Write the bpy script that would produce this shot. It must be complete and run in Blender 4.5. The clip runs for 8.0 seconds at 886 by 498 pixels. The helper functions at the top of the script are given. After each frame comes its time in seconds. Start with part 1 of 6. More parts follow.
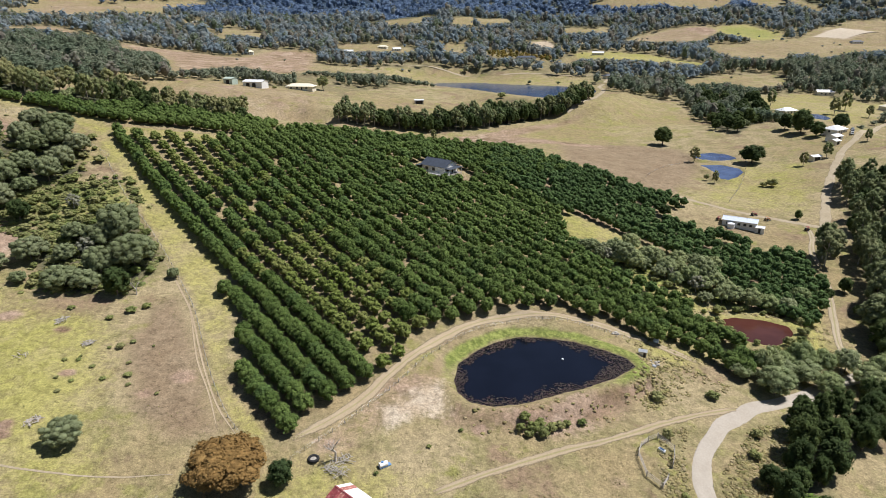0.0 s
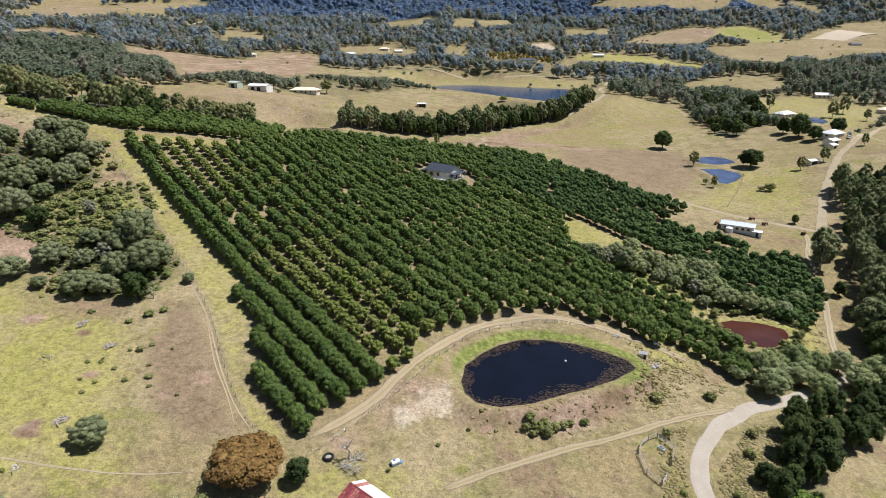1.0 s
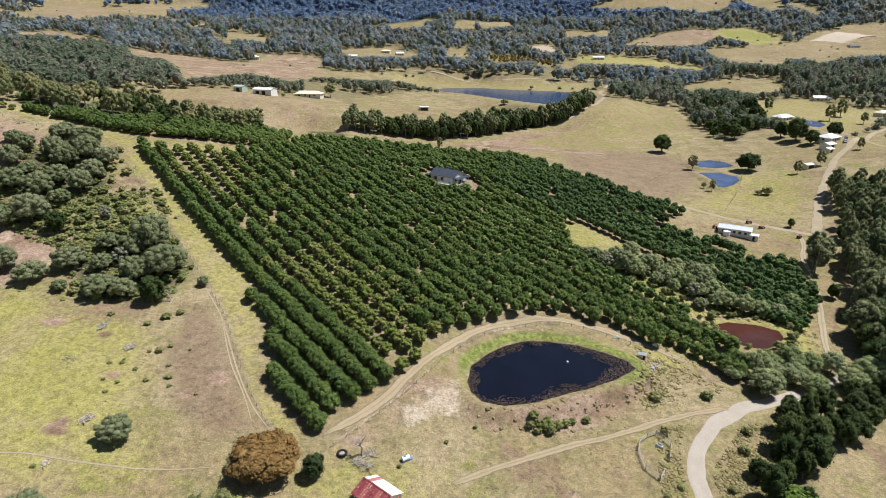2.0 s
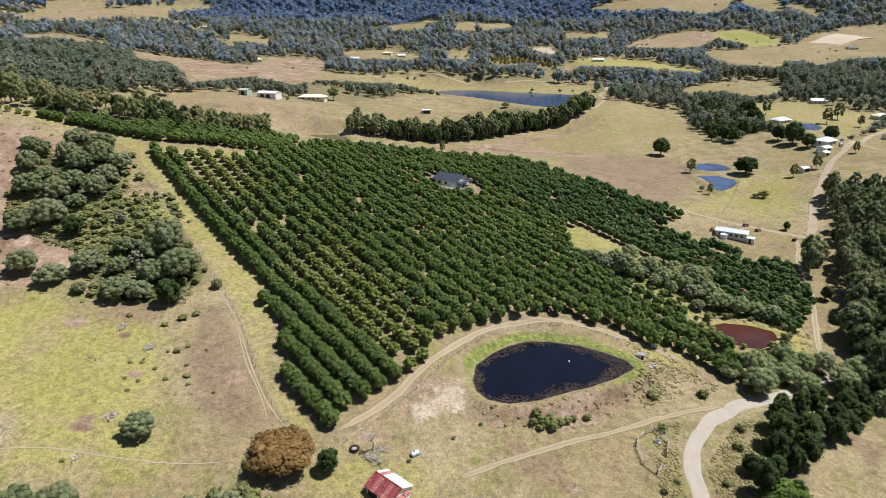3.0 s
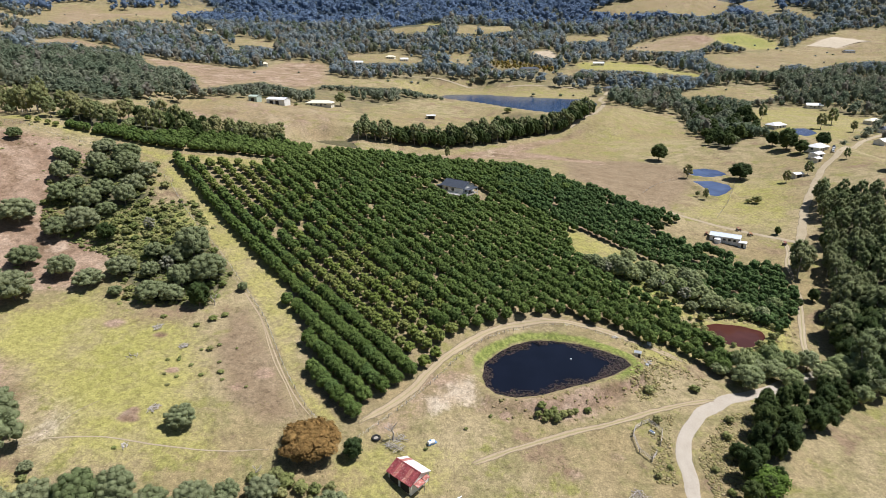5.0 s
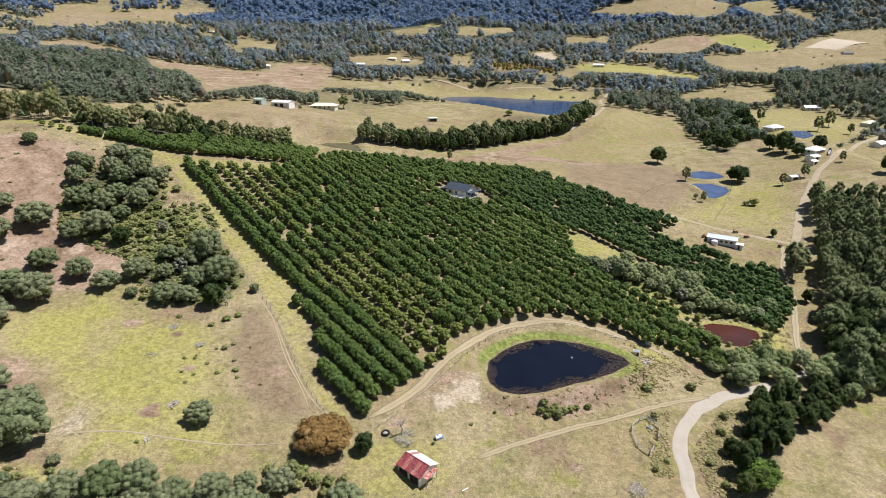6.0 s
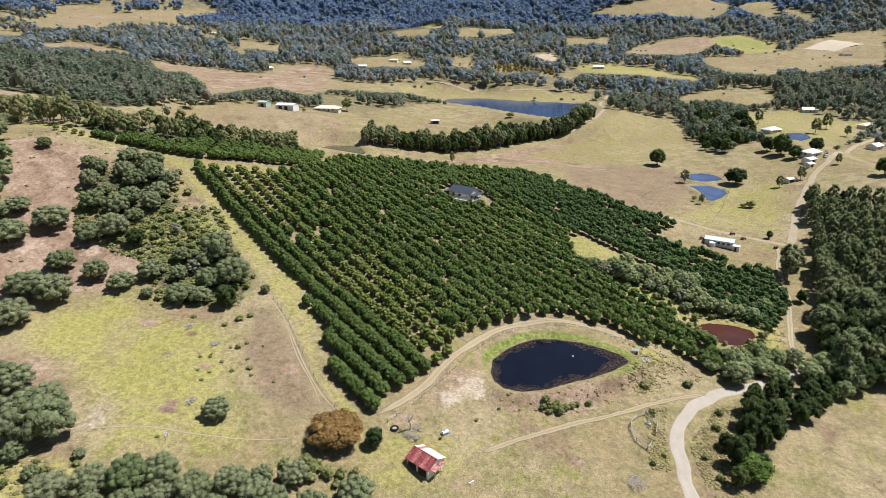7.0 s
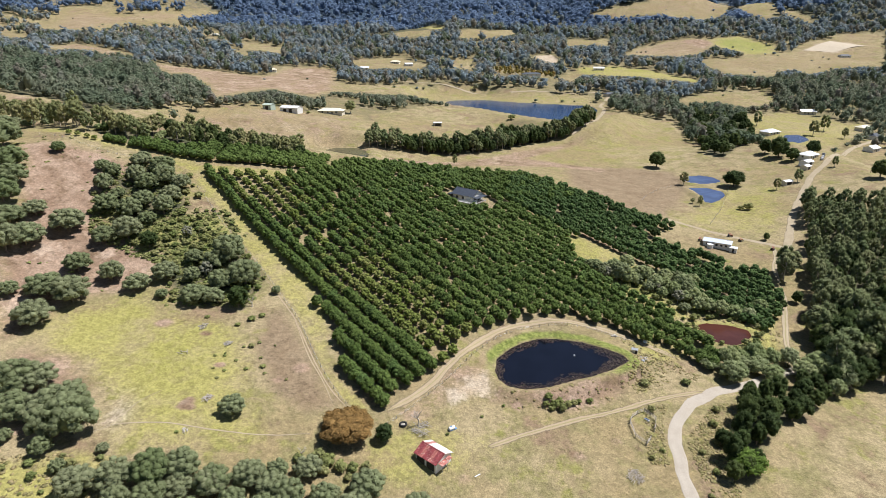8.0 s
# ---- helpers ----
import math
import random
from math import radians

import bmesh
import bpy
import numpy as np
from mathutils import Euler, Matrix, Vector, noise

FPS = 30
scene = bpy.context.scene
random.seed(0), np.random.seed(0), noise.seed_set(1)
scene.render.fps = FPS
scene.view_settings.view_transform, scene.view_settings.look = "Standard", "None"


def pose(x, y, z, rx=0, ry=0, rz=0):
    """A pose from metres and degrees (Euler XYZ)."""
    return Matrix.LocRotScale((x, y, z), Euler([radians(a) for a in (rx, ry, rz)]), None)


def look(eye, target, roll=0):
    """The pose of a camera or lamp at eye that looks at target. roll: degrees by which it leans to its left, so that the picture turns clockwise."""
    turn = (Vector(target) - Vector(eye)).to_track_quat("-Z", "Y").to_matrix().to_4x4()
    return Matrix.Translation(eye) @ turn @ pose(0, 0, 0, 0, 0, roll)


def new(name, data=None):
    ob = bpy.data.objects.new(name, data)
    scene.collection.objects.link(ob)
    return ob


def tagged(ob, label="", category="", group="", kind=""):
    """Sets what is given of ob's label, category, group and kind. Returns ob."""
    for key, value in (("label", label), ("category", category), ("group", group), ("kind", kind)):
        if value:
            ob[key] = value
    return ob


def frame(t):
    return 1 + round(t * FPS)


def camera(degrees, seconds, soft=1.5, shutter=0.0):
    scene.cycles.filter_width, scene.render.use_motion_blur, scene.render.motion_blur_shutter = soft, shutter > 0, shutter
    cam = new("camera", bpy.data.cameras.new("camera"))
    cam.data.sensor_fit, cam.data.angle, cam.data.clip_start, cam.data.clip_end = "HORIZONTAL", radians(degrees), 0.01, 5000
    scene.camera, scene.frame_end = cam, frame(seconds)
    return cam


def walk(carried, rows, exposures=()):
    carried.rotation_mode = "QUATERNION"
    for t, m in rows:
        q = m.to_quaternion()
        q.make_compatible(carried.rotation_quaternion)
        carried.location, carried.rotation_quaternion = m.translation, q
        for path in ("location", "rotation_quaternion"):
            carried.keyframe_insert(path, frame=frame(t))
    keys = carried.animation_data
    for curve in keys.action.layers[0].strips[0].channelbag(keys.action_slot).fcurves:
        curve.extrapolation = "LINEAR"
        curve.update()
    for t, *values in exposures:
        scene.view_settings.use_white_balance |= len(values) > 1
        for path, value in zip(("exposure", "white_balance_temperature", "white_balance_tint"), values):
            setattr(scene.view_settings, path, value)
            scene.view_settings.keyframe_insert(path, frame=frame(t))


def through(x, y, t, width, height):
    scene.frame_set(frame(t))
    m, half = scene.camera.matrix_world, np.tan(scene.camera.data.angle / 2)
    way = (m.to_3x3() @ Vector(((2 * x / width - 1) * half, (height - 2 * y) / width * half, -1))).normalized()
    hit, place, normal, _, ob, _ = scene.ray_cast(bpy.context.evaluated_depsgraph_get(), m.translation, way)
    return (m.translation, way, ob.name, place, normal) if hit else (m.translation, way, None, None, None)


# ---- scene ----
# The camera glides back and up in a nearly straight line, looking 20 degrees down.
cam = camera(73.7, 8.0, soft=0.62)
PATH = [
    # seconds, x, y, z, pitch, yaw
    (0.0, 0.00, 0.00, 81.00, -20.00, 0.00),
    (0.5, -1.00, -2.30, 82.73, -20.00, -0.00),
    (1.0, -1.97, -4.75, 84.43, -20.01, -0.00),
    (1.5, -2.91, -7.34, 86.13, -20.01, -0.00),
    (3.0, -5.62, -15.75, 91.12, -20.02, -0.01),
    (3.5, -6.51, -18.72, 92.77, -20.03, -0.01),
    (4.0, -7.38, -21.75, 94.40, -20.03, -0.01),
    (4.5, -8.26, -24.81, 96.02, -20.04, -0.01),
    (6.0, -10.93, -34.09, 100.84, -20.07, -0.00),
    (6.5, -11.85, -37.15, 102.44, -20.08, -0.00),
    (7.0, -12.78, -40.18, 104.03, -20.10, 0.00),
    (7.5, -13.75, -43.15, 105.62, -20.11, 0.01),
    (8.0, -14.74, -46.05, 107.21, -20.13, 0.01),
]
walk(cam, [(t, pose(x, y, z, 90 + pitch, 0, yaw)) for t, x, y, z, pitch, yaw in PATH], [(0.0, 0.31), (4.0, 0.35), (8.0, 0.44)])

# ---- light: a clear late-morning sky, the sun high on the east side ----
SUN_UP, SUN_ROUND = 62.0, 80.0
sky = bpy.data.worlds.new("sky")
scene.world = sky
sky.use_nodes = True
sky_nodes = sky.node_tree.nodes
sky_tex = sky_nodes.new("ShaderNodeTexSky")
sky_tex.sky_type = "NISHITA"
sky_tex.sun_disc = False
sky_tex.sun_elevation, sky_tex.sun_rotation = radians(SUN_UP), radians(SUN_ROUND)
sky_tex.altitude, sky_tex.dust_density = 200, 0.4
sky_nodes["Background"].inputs["Strength"].default_value = 0.05
sky.node_tree.links.new(sky_tex.outputs["Color"], sky_nodes["Background"].inputs["Color"])

sun = new("sun", bpy.data.lights.new("sun", "SUN"))
sun.data.energy, sun.data.angle, sun.data.color = 5.0, radians(0.55), (1.0, 0.98, 0.98)
sun_way = Vector((math.cos(radians(SUN_UP)) * math.sin(radians(SUN_ROUND)), math.cos(radians(SUN_UP)) * math.cos(radians(SUN_ROUND)), math.sin(radians(SUN_UP))))
sun.matrix_world = look(sun_way * 400, (0, 0, 0))

# ---- materials ----


class Paint:
    """A small helper to write node materials in few lines."""

    def __init__(self, name, rough=0.8, spec=0.3):
        self.mat = bpy.data.materials.new(name)
        self.mat.use_nodes = True
        self.tree = self.mat.node_tree
        self.bsdf = self.tree.nodes["Principled BSDF"]
        self.bsdf.inputs["Roughness"].default_value = rough
        self.bsdf.inputs["Specular IOR Level"].default_value = spec
        self.where = self.node("ShaderNodeNewGeometry").outputs["Position"]

    def node(self, kind):
        return self.tree.nodes.new(kind)

    def link(self, a, b):
        self.tree.links.new(a, b)

    def put(self, socket, value):
        if isinstance(value, bpy.types.NodeSocket):
            self.link(value, socket)
        elif isinstance(value, (tuple, list)) and socket.type == "RGBA":
            socket.default_value = (*value[:3], 1)
        else:
            socket.default_value = value

    def noise(self, scale, detail=3, stretch=None, rough=0.55, own=False):
        n = self.node("ShaderNodeTexNoise")
        n.inputs["Scale"].default_value, n.inputs["Detail"].default_value, n.inputs["Roughness"].default_value = scale, detail, rough
        at = self.node("ShaderNodeTexCoord").outputs["Object"] if own else self.where
        if stretch:
            m = self.node("ShaderNodeVectorMath")
            m.operation = "MULTIPLY"
            self.link(at, m.inputs[0])
            m.inputs[1].default_value = stretch
            at = m.outputs[0]
        self.link(at, n.inputs["Vector"])
        return n.outputs["Fac"]

    def math(self, what, a, b=0.0, c=0.0, clamp=False):
        n = self.node("ShaderNodeMath")
        n.operation, n.use_clamp = what, clamp
        for socket, v in zip(n.inputs, (a, b, c)):
            self.put(socket, v)
        return n.outputs[0]

    def ramp(self, v, lo, hi, a=0.0, b=1.0):
        n = self.node("ShaderNodeMapRange")
        n.interpolation_type = "SMOOTHSTEP"
        for key, w in (("Value", v), ("From Min", lo), ("From Max", hi), ("To Min", a), ("To Max", b)):
            self.put(n.inputs[key], w)
        return n.outputs["Result"]

    def mix(self, fac, a, b, blend="MIX"):
        n = self.node("ShaderNodeMix")
        n.data_type, n.blend_type = "RGBA", blend
        self.put(n.inputs[0], fac)
        self.put(n.inputs[6], a)
        self.put(n.inputs[7], b)
        return n.outputs[2]

    def attr(self, name):
        n = self.node("ShaderNodeAttribute")
        n.attribute_name = name
        return n.outputs["Fac"]

    def shade(self, colour, fac):
        """Colour times a grey value."""
        n = self.node("ShaderNodeVectorMath")
        n.operation = "SCALE"
        self.put(n.inputs[0], colour) if isinstance(colour, bpy.types.NodeSocket) else setattr(n.inputs[0], "default_value", colour[:3])
        self.put(n.inputs["Scale"], fac)
        return n.outputs[0]

    def colour(self, value):
        self.put(self.bsdf.inputs["Base Color"], value)
        return self

    def bump(self, height, strength=0.5, distance=0.05):
        n = self.node("ShaderNodeBump")
        n.inputs["Strength"].default_value, n.inputs["Distance"].default_value = strength, distance
        self.link(height, n.inputs["Height"])
        self.link(n.outputs["Normal"], self.bsdf.inputs["Normal"])
        return self


def ground_paint():
    p = Paint("ground_grass_and_soil", 0.95, 0.1)
    broad, patch, tuft, grain = p.noise(0.018, 4), p.noise(0.11, 6, rough=0.62), p.noise(0.75, 5, rough=0.65), p.noise(2.6, 4, rough=0.65)
    wob = p.math("ADD", p.math("MULTIPLY_ADD", patch, 0.9, -0.45), p.math("MULTIPLY_ADD", tuft, 0.7, -0.35))

    def mask(name, sharp=0.25):
        v = p.math("ADD", p.attr(name), p.math("MULTIPLY", wob, 0.75))
        return p.math("MULTIPLY", p.ramp(v, 0.5 - sharp, 0.5 + sharp), p.ramp(p.attr(name), 0.02, 0.2))

    dry = p.mix(p.ramp(broad, 0.35, 0.65), (0.285, 0.222, 0.118), (0.338, 0.274, 0.160))
    dry = p.mix(p.ramp(patch, 0.42, 0.64), dry, (0.232, 0.205, 0.096))
    dry = p.mix(p.ramp(p.noise(0.055, 6, rough=0.7), 0.52, 0.66), dry, (0.252, 0.180, 0.115))
    dry = p.mix(p.ramp(p.noise(0.075, 6, (1.0, 1.0, 2.0), 0.7), 0.54, 0.66), dry, (0.238, 0.223, 0.079))
    green = p.mix(p.ramp(broad, 0.3, 0.7), (0.292, 0.276, 0.082), (0.345, 0.310, 0.114))
    green = p.mix(p.ramp(p.noise(0.05, 7, rough=0.68), 0.45, 0.66, 0.0, 0.75), green, (0.320, 0.264, 0.145))
    lush = p.mix(p.ramp(tuft, 0.35, 0.65), (0.150, 0.180, 0.045), (0.240, 0.262, 0.078))
    brown = p.mix(p.ramp(patch, 0.35, 0.65), (0.222, 0.162, 0.102), (0.272, 0.207, 0.133))
    soil = p.mix(p.ramp(patch, 0.35, 0.65), (0.255, 0.172, 0.118), (0.362, 0.262, 0.190))
    soil = p.mix(p.ramp(p.noise(0.06, 6, rough=0.7), 0.50, 0.62), soil, (0.190, 0.128, 0.082))
    soil = p.mix(p.ramp(p.noise(0.045, 5, rough=0.6), 0.56, 0.66), soil, (0.430, 0.325, 0.245))
    pale = p.mix(p.ramp(patch, 0.35, 0.65), (0.403, 0.317, 0.223), (0.490, 0.410, 0.310))
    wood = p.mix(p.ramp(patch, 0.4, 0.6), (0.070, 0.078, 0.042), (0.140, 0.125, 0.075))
    c = dry
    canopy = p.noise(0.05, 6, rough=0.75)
    # far slopes: the blue of distance haze is put into this colour
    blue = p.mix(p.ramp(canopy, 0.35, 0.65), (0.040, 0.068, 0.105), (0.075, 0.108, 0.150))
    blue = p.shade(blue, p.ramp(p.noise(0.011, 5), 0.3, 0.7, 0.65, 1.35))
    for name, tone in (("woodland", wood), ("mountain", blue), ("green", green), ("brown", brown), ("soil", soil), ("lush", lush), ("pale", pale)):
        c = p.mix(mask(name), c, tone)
    c = p.shade(c, p.ramp(p.noise(0.32, 6, rough=0.7), 0.36, 0.5, 0.80, 1.0))
    # dark flecks put the shadows of tussocks into the ground colour
    c = p.shade(c, p.ramp(p.noise(0.9, 5, (1.0, 1.6, 1.0), 0.72), 0.33, 0.47, 0.68, 1.0))
    c = p.shade(c, p.ramp(tuft, 0.3, 0.7, 0.78, 1.16))
    c = p.shade(c, p.ramp(grain, 0.3, 0.7, 0.76, 1.18))
    c = p.shade(c, p.ramp(p.noise(7.5, 3, rough=0.7), 0.3, 0.7, 0.78, 1.18))
    relief = p.math("ADD", p.math("MULTIPLY", tuft, 0.8), p.math("MULTIPLY", grain, 0.35))
    p.colour(c).bump(p.math("ADD", relief, p.math("MULTIPLY", p.math("MULTIPLY", canopy, p.attr("mountain")), 60.0)), 0.75, 0.35)
    return p.mat


def dirt_paint(name, a, b, dark=0.85):
    p = Paint(name, 0.95, 0.1)
    n1, n2, n3 = p.noise(0.25, 4), p.noise(2.4, 4), p.noise(9.0, 3)
    rut = p.attr("rut")
    c = p.mix(p.ramp(n1, 0.3, 0.7), a, b)
    c = p.mix(p.math("MULTIPLY", p.ramp(p.math("ADD", rut, p.math("MULTIPLY_ADD", n2, 0.8, -0.4)), 0.35, 0.75), 0.75), c, (0.259, 0.230, 0.108))
    c = p.shade(c, p.ramp(n2, 0.3, 0.7, dark, 1.08))
    c = p.shade(c, p.ramp(n3, 0.3, 0.7, 0.92, 1.05))
    p.colour(c).bump(p.math("ADD", n2, p.math("MULTIPLY", n3, 0.4)), 0.5, 0.06)
    ragged = p.math("ADD", p.attr("edge"), p.math("ADD", p.math("MULTIPLY_ADD", n1, 0.7, -0.35), p.math("MULTIPLY_ADD", n2, 0.5, -0.25)))
    p.put(p.bsdf.inputs["Alpha"], p.ramp(ragged, 0.62, 0.95, 1.0, 0.0))
    return p.mat


def water_paint(name, deep, rough=0.06, ripple=0.03, spec=0.5):
    p = Paint(name, rough, spec)
    n = p.noise(0.12, 3)
    p.colour(p.mix(p.ramp(n, 0.3, 0.7), deep, tuple(v * 1.35 for v in deep)))
    p.bump(p.noise(1.6, 3, (1.0, 0.45, 1.0)), ripple, 0.1)
    return p.mat


def leaf_paint(name, tones, rough=0.85, through=0.25, per_leaf=0.22, sap=0.5, yellow=0.15, relief=0.8):
    """Foliage: tones are colours that trees of one kind run through; leaves of one tree differ a little."""
    p = Paint(name, rough, 0.1)
    info = p.node("ShaderNodeObjectInfo").outputs["Random"]
    own = p.math("FRACT", p.math("ADD", info, p.attr("tint")))
    ramp = p.node("ShaderNodeValToRGB")
    els = ramp.color_ramp.elements
    while len(els) < len(tones):
        els.new(0.5)
    for k, tone in enumerate(tones):
        els[k].position, els[k].color = k / (len(tones) - 1), (*tone, 1)
    p.link(own, ramp.inputs["Fac"])
    leaf = p.node("ShaderNodeNewGeometry").outputs["Random Per Island"]
    c = p.shade(ramp.outputs["Color"], p.ramp(leaf, 0.0, 1.0, 1 - per_leaf, 1 + per_leaf))
    c = p.shade(c, p.ramp(p.noise(0.9, 3), 0.3, 0.7, 0.8, 1.2))
    c = p.mix(p.math("MULTIPLY", p.ramp(leaf, 0.78, 1.0), yellow), c, (0.158, 0.158, 0.065))
    p.colour(c)
    p.bump(p.noise(4.5, 3), relief, 0.25)
    glow = p.node("ShaderNodeBsdfTranslucent")
    p.link(p.mix(sap, c, (0.115, 0.144, 0.022)), glow.inputs["Color"])
    both = p.node("ShaderNodeMixShader")
    both.inputs["Fac"].default_value = through
    p.link(p.bsdf.outputs["BSDF"], both.inputs[1])
    p.link(glow.outputs["BSDF"], both.inputs[2])
    p.link(both.outputs["Shader"], p.tree.nodes["Material Output"].inputs["Surface"])
    return p.mat


def plain_paint(name, colour, rough=0.7, spec=0.3, metal=0.0, vary=0.12, scale=1.5, dirt=None, bump=0.15):
    p = Paint(name, rough, spec)
    n, m = p.noise(scale, 4), p.noise(scale * 7, 3)
    c = p.shade(colour, p.ramp(n, 0.3, 0.7, 1 - vary, 1 + vary))
    if dirt:
        c = p.mix(p.ramp(p.noise(scale * 1.7, 5), 0.52, 0.72), c, dirt)
    c = p.shade(c, p.ramp(m, 0.3, 0.7, 0.93, 1.05))
    p.colour(c).bump(m, bump, 0.02)
    p.bsdf.inputs["Metallic"].default_value = metal
    return p.mat


M_GROUND = ground_paint()
M_ROAD = dirt_paint("pale_gravel_road", (0.360, 0.315, 0.258), (0.395, 0.350, 0.292), 0.95)
M_TRACK = dirt_paint("worn_earth_track", (0.335, 0.275, 0.185), (0.385, 0.322, 0.228))
M_GRASSY = dirt_paint("grassy_wheel_track", (0.340, 0.268, 0.176), (0.385, 0.308, 0.208))
M_POND = water_paint("dark_pond_water", (0.004, 0.005, 0.010), 0.05, 0.015, 0.35)
M_RED_POND = water_paint("muddy_red_water", (0.058, 0.021, 0.016), 0.15, 0.03, 0.2)
# The reflected sky is put into the blue of these two waters.
M_BLUE = water_paint("sky_painted_dam_water", (0.020, 0.045, 0.105), 0.15, 0.12, 0.06)
M_PALE_BLUE = water_paint("pale_sky_painted_dam_water", (0.055, 0.078, 0.150), 0.15, 0.08, 0.1)
M_BROWN_POND = water_paint("green_brown_water", (0.050, 0.054, 0.032), 0.1, 0.05, 0.3)
M_ORCHARD = leaf_paint("orchard_leaves", [(0.079, 0.121, 0.03), (0.101, 0.146, 0.04), (0.114, 0.161, 0.042), (0.085, 0.133, 0.04)], through=0.17)
M_ORCHARD_DRY = leaf_paint("yellowed_orchard_leaves", [(0.181, 0.226, 0.055), (0.221, 0.253, 0.072), (0.162, 0.211, 0.048), (0.245, 0.262, 0.085)])
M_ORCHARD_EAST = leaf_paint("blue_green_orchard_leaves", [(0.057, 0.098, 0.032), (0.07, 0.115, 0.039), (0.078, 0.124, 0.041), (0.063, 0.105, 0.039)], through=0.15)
M_GUM = leaf_paint("gum_leaves", [(0.2, 0.226, 0.095), (0.251, 0.258, 0.114), (0.303, 0.282, 0.132), (0.177, 0.217, 0.095)])
M_GUM_DARK = leaf_paint("brown_olive_gum_leaves", [(0.151, 0.181, 0.082), (0.189, 0.213, 0.1), (0.223, 0.233, 0.116), (0.131, 0.176, 0.079)])
M_WATTLE = leaf_paint("grey_green_wattle_leaves", [(0.198, 0.229, 0.113), (0.242, 0.275, 0.143), (0.274, 0.294, 0.165), (0.172, 0.215, 0.094)], through=0.42, sap=0.25, per_leaf=0.1, yellow=0.04, relief=0.2)
M_SHRUB = leaf_paint("olive_scrub_leaves", [(0.201, 0.233, 0.078), (0.274, 0.287, 0.109), (0.31, 0.301, 0.133), (0.17, 0.213, 0.069)], through=0.35, sap=0.2)
M_DARK = leaf_paint("dark_broad_leaves", [(0.040, 0.061, 0.021), (0.054, 0.080, 0.026), (0.075, 0.100, 0.032), (0.045, 0.069, 0.026)])
M_WILLOW = leaf_paint("pale_willow_leaves", [(0.297, 0.338, 0.168), (0.342, 0.375, 0.181), (0.269, 0.32, 0.14), (0.321, 0.354, 0.192)], through=0.35, sap=0.15)
M_RUST = leaf_paint("rust_coloured_leaves", [(0.33, 0.185, 0.07), (0.295, 0.172, 0.062), (0.255, 0.165, 0.062), (0.36, 0.215, 0.09)])
M_BRIGHT = leaf_paint("bright_green_leaves", [(0.124, 0.191, 0.033), (0.140, 0.207, 0.037), (0.116, 0.182, 0.037), (0.132, 0.194, 0.037)])
# Haze of distance is put into these two leaf colours, paler and bluer.
M_FAR = leaf_paint("hazed_forest_leaves", [(0.174, 0.224, 0.25), (0.211, 0.262, 0.285), (0.237, 0.28, 0.3), (0.255, 0.276, 0.265)], per_leaf=0.14, through=0.4, sap=0.1, yellow=0.0, relief=0.2)
M_FAR_OLIVE = leaf_paint("hazed_olive_leaves", [(0.19, 0.2, 0.155), (0.22, 0.215, 0.165), (0.235, 0.215, 0.175)], per_leaf=0.12, through=0.45, sap=0.1, yellow=0.0)
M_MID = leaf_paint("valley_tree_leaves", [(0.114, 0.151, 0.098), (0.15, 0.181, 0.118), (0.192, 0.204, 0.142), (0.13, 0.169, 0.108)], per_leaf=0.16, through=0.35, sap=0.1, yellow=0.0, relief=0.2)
# Ridge leaves carry the blue of the far air in their base colour.
M_HAZED_RIDGE = leaf_paint("hazed_ridge_leaves", [(0.126, 0.192, 0.3), (0.15, 0.216, 0.33), (0.174, 0.24, 0.348)], per_leaf=0.1, through=0.45, sap=0.1, yellow=0.0)
M_BAMBOO = leaf_paint("golden_cane_leaves", [(0.259, 0.173, 0.043), (0.202, 0.166, 0.043), (0.101, 0.137, 0.036), (0.245, 0.158, 0.050)])
M_TUSSOCK = leaf_paint("tussock_grass", [(0.25, 0.24, 0.09), (0.31, 0.265, 0.125), (0.205, 0.212, 0.078), (0.33, 0.275, 0.15)], through=0.4, sap=0.1)
M_LILY = leaf_paint("lily_pads", [(0.04, 0.04, 0.024), (0.06, 0.042, 0.036), (0.055, 0.03, 0.032), (0.08, 0.066, 0.05)], rough=0.4, through=0.0)
M_BARK = plain_paint("grey_brown_bark", (0.20, 0.16, 0.12), 0.9, 0.1, vary=0.3, scale=2.5, bump=0.6)
M_GUMBARK = plain_paint("pale_gum_bark", (0.42, 0.37, 0.31), 0.8, 0.15, vary=0.25, scale=1.5, dirt=(0.2, 0.16, 0.12), bump=0.3)
M_DEAD = plain_paint("bleached_dead_wood", (0.40, 0.36, 0.32), 0.85, 0.1, vary=0.25, scale=2.0, bump=0.5)

# ---- the land ----
# Coarse control heights of the valley (rows run away from the camera) and of the nearer ground.
FAR_HEIGHTS = [
    (136, 98, 67, 53, 54, 60, 61, 76, 112, 163, 220),
    (163, 119, 71, 26, 13, 21, 10, 18, 74, 133, 182),
    (182, 140, 83, 12, -23, -16, -21, -28, 40, 100, 138),
    (190, 154, 104, 39, -5, -8, -7, -31, 11, 58, 91),
    (203, 168, 134, 77, 48, 19, 9, 19, 22, 33, 69),
    (248, 179, 146, 65, 38, 9, 1, 3, 5, 39, 114),
    (354, 215, 88, 65, 36, 64, 55, 53, 63, 133, 243),
    (512, 404, 259, 214, 267, 344, 295, 298, 340, 381, 432),
    (684, 623, 549, 503, 544, 601, 588, 582, 616, 638, 641),
]
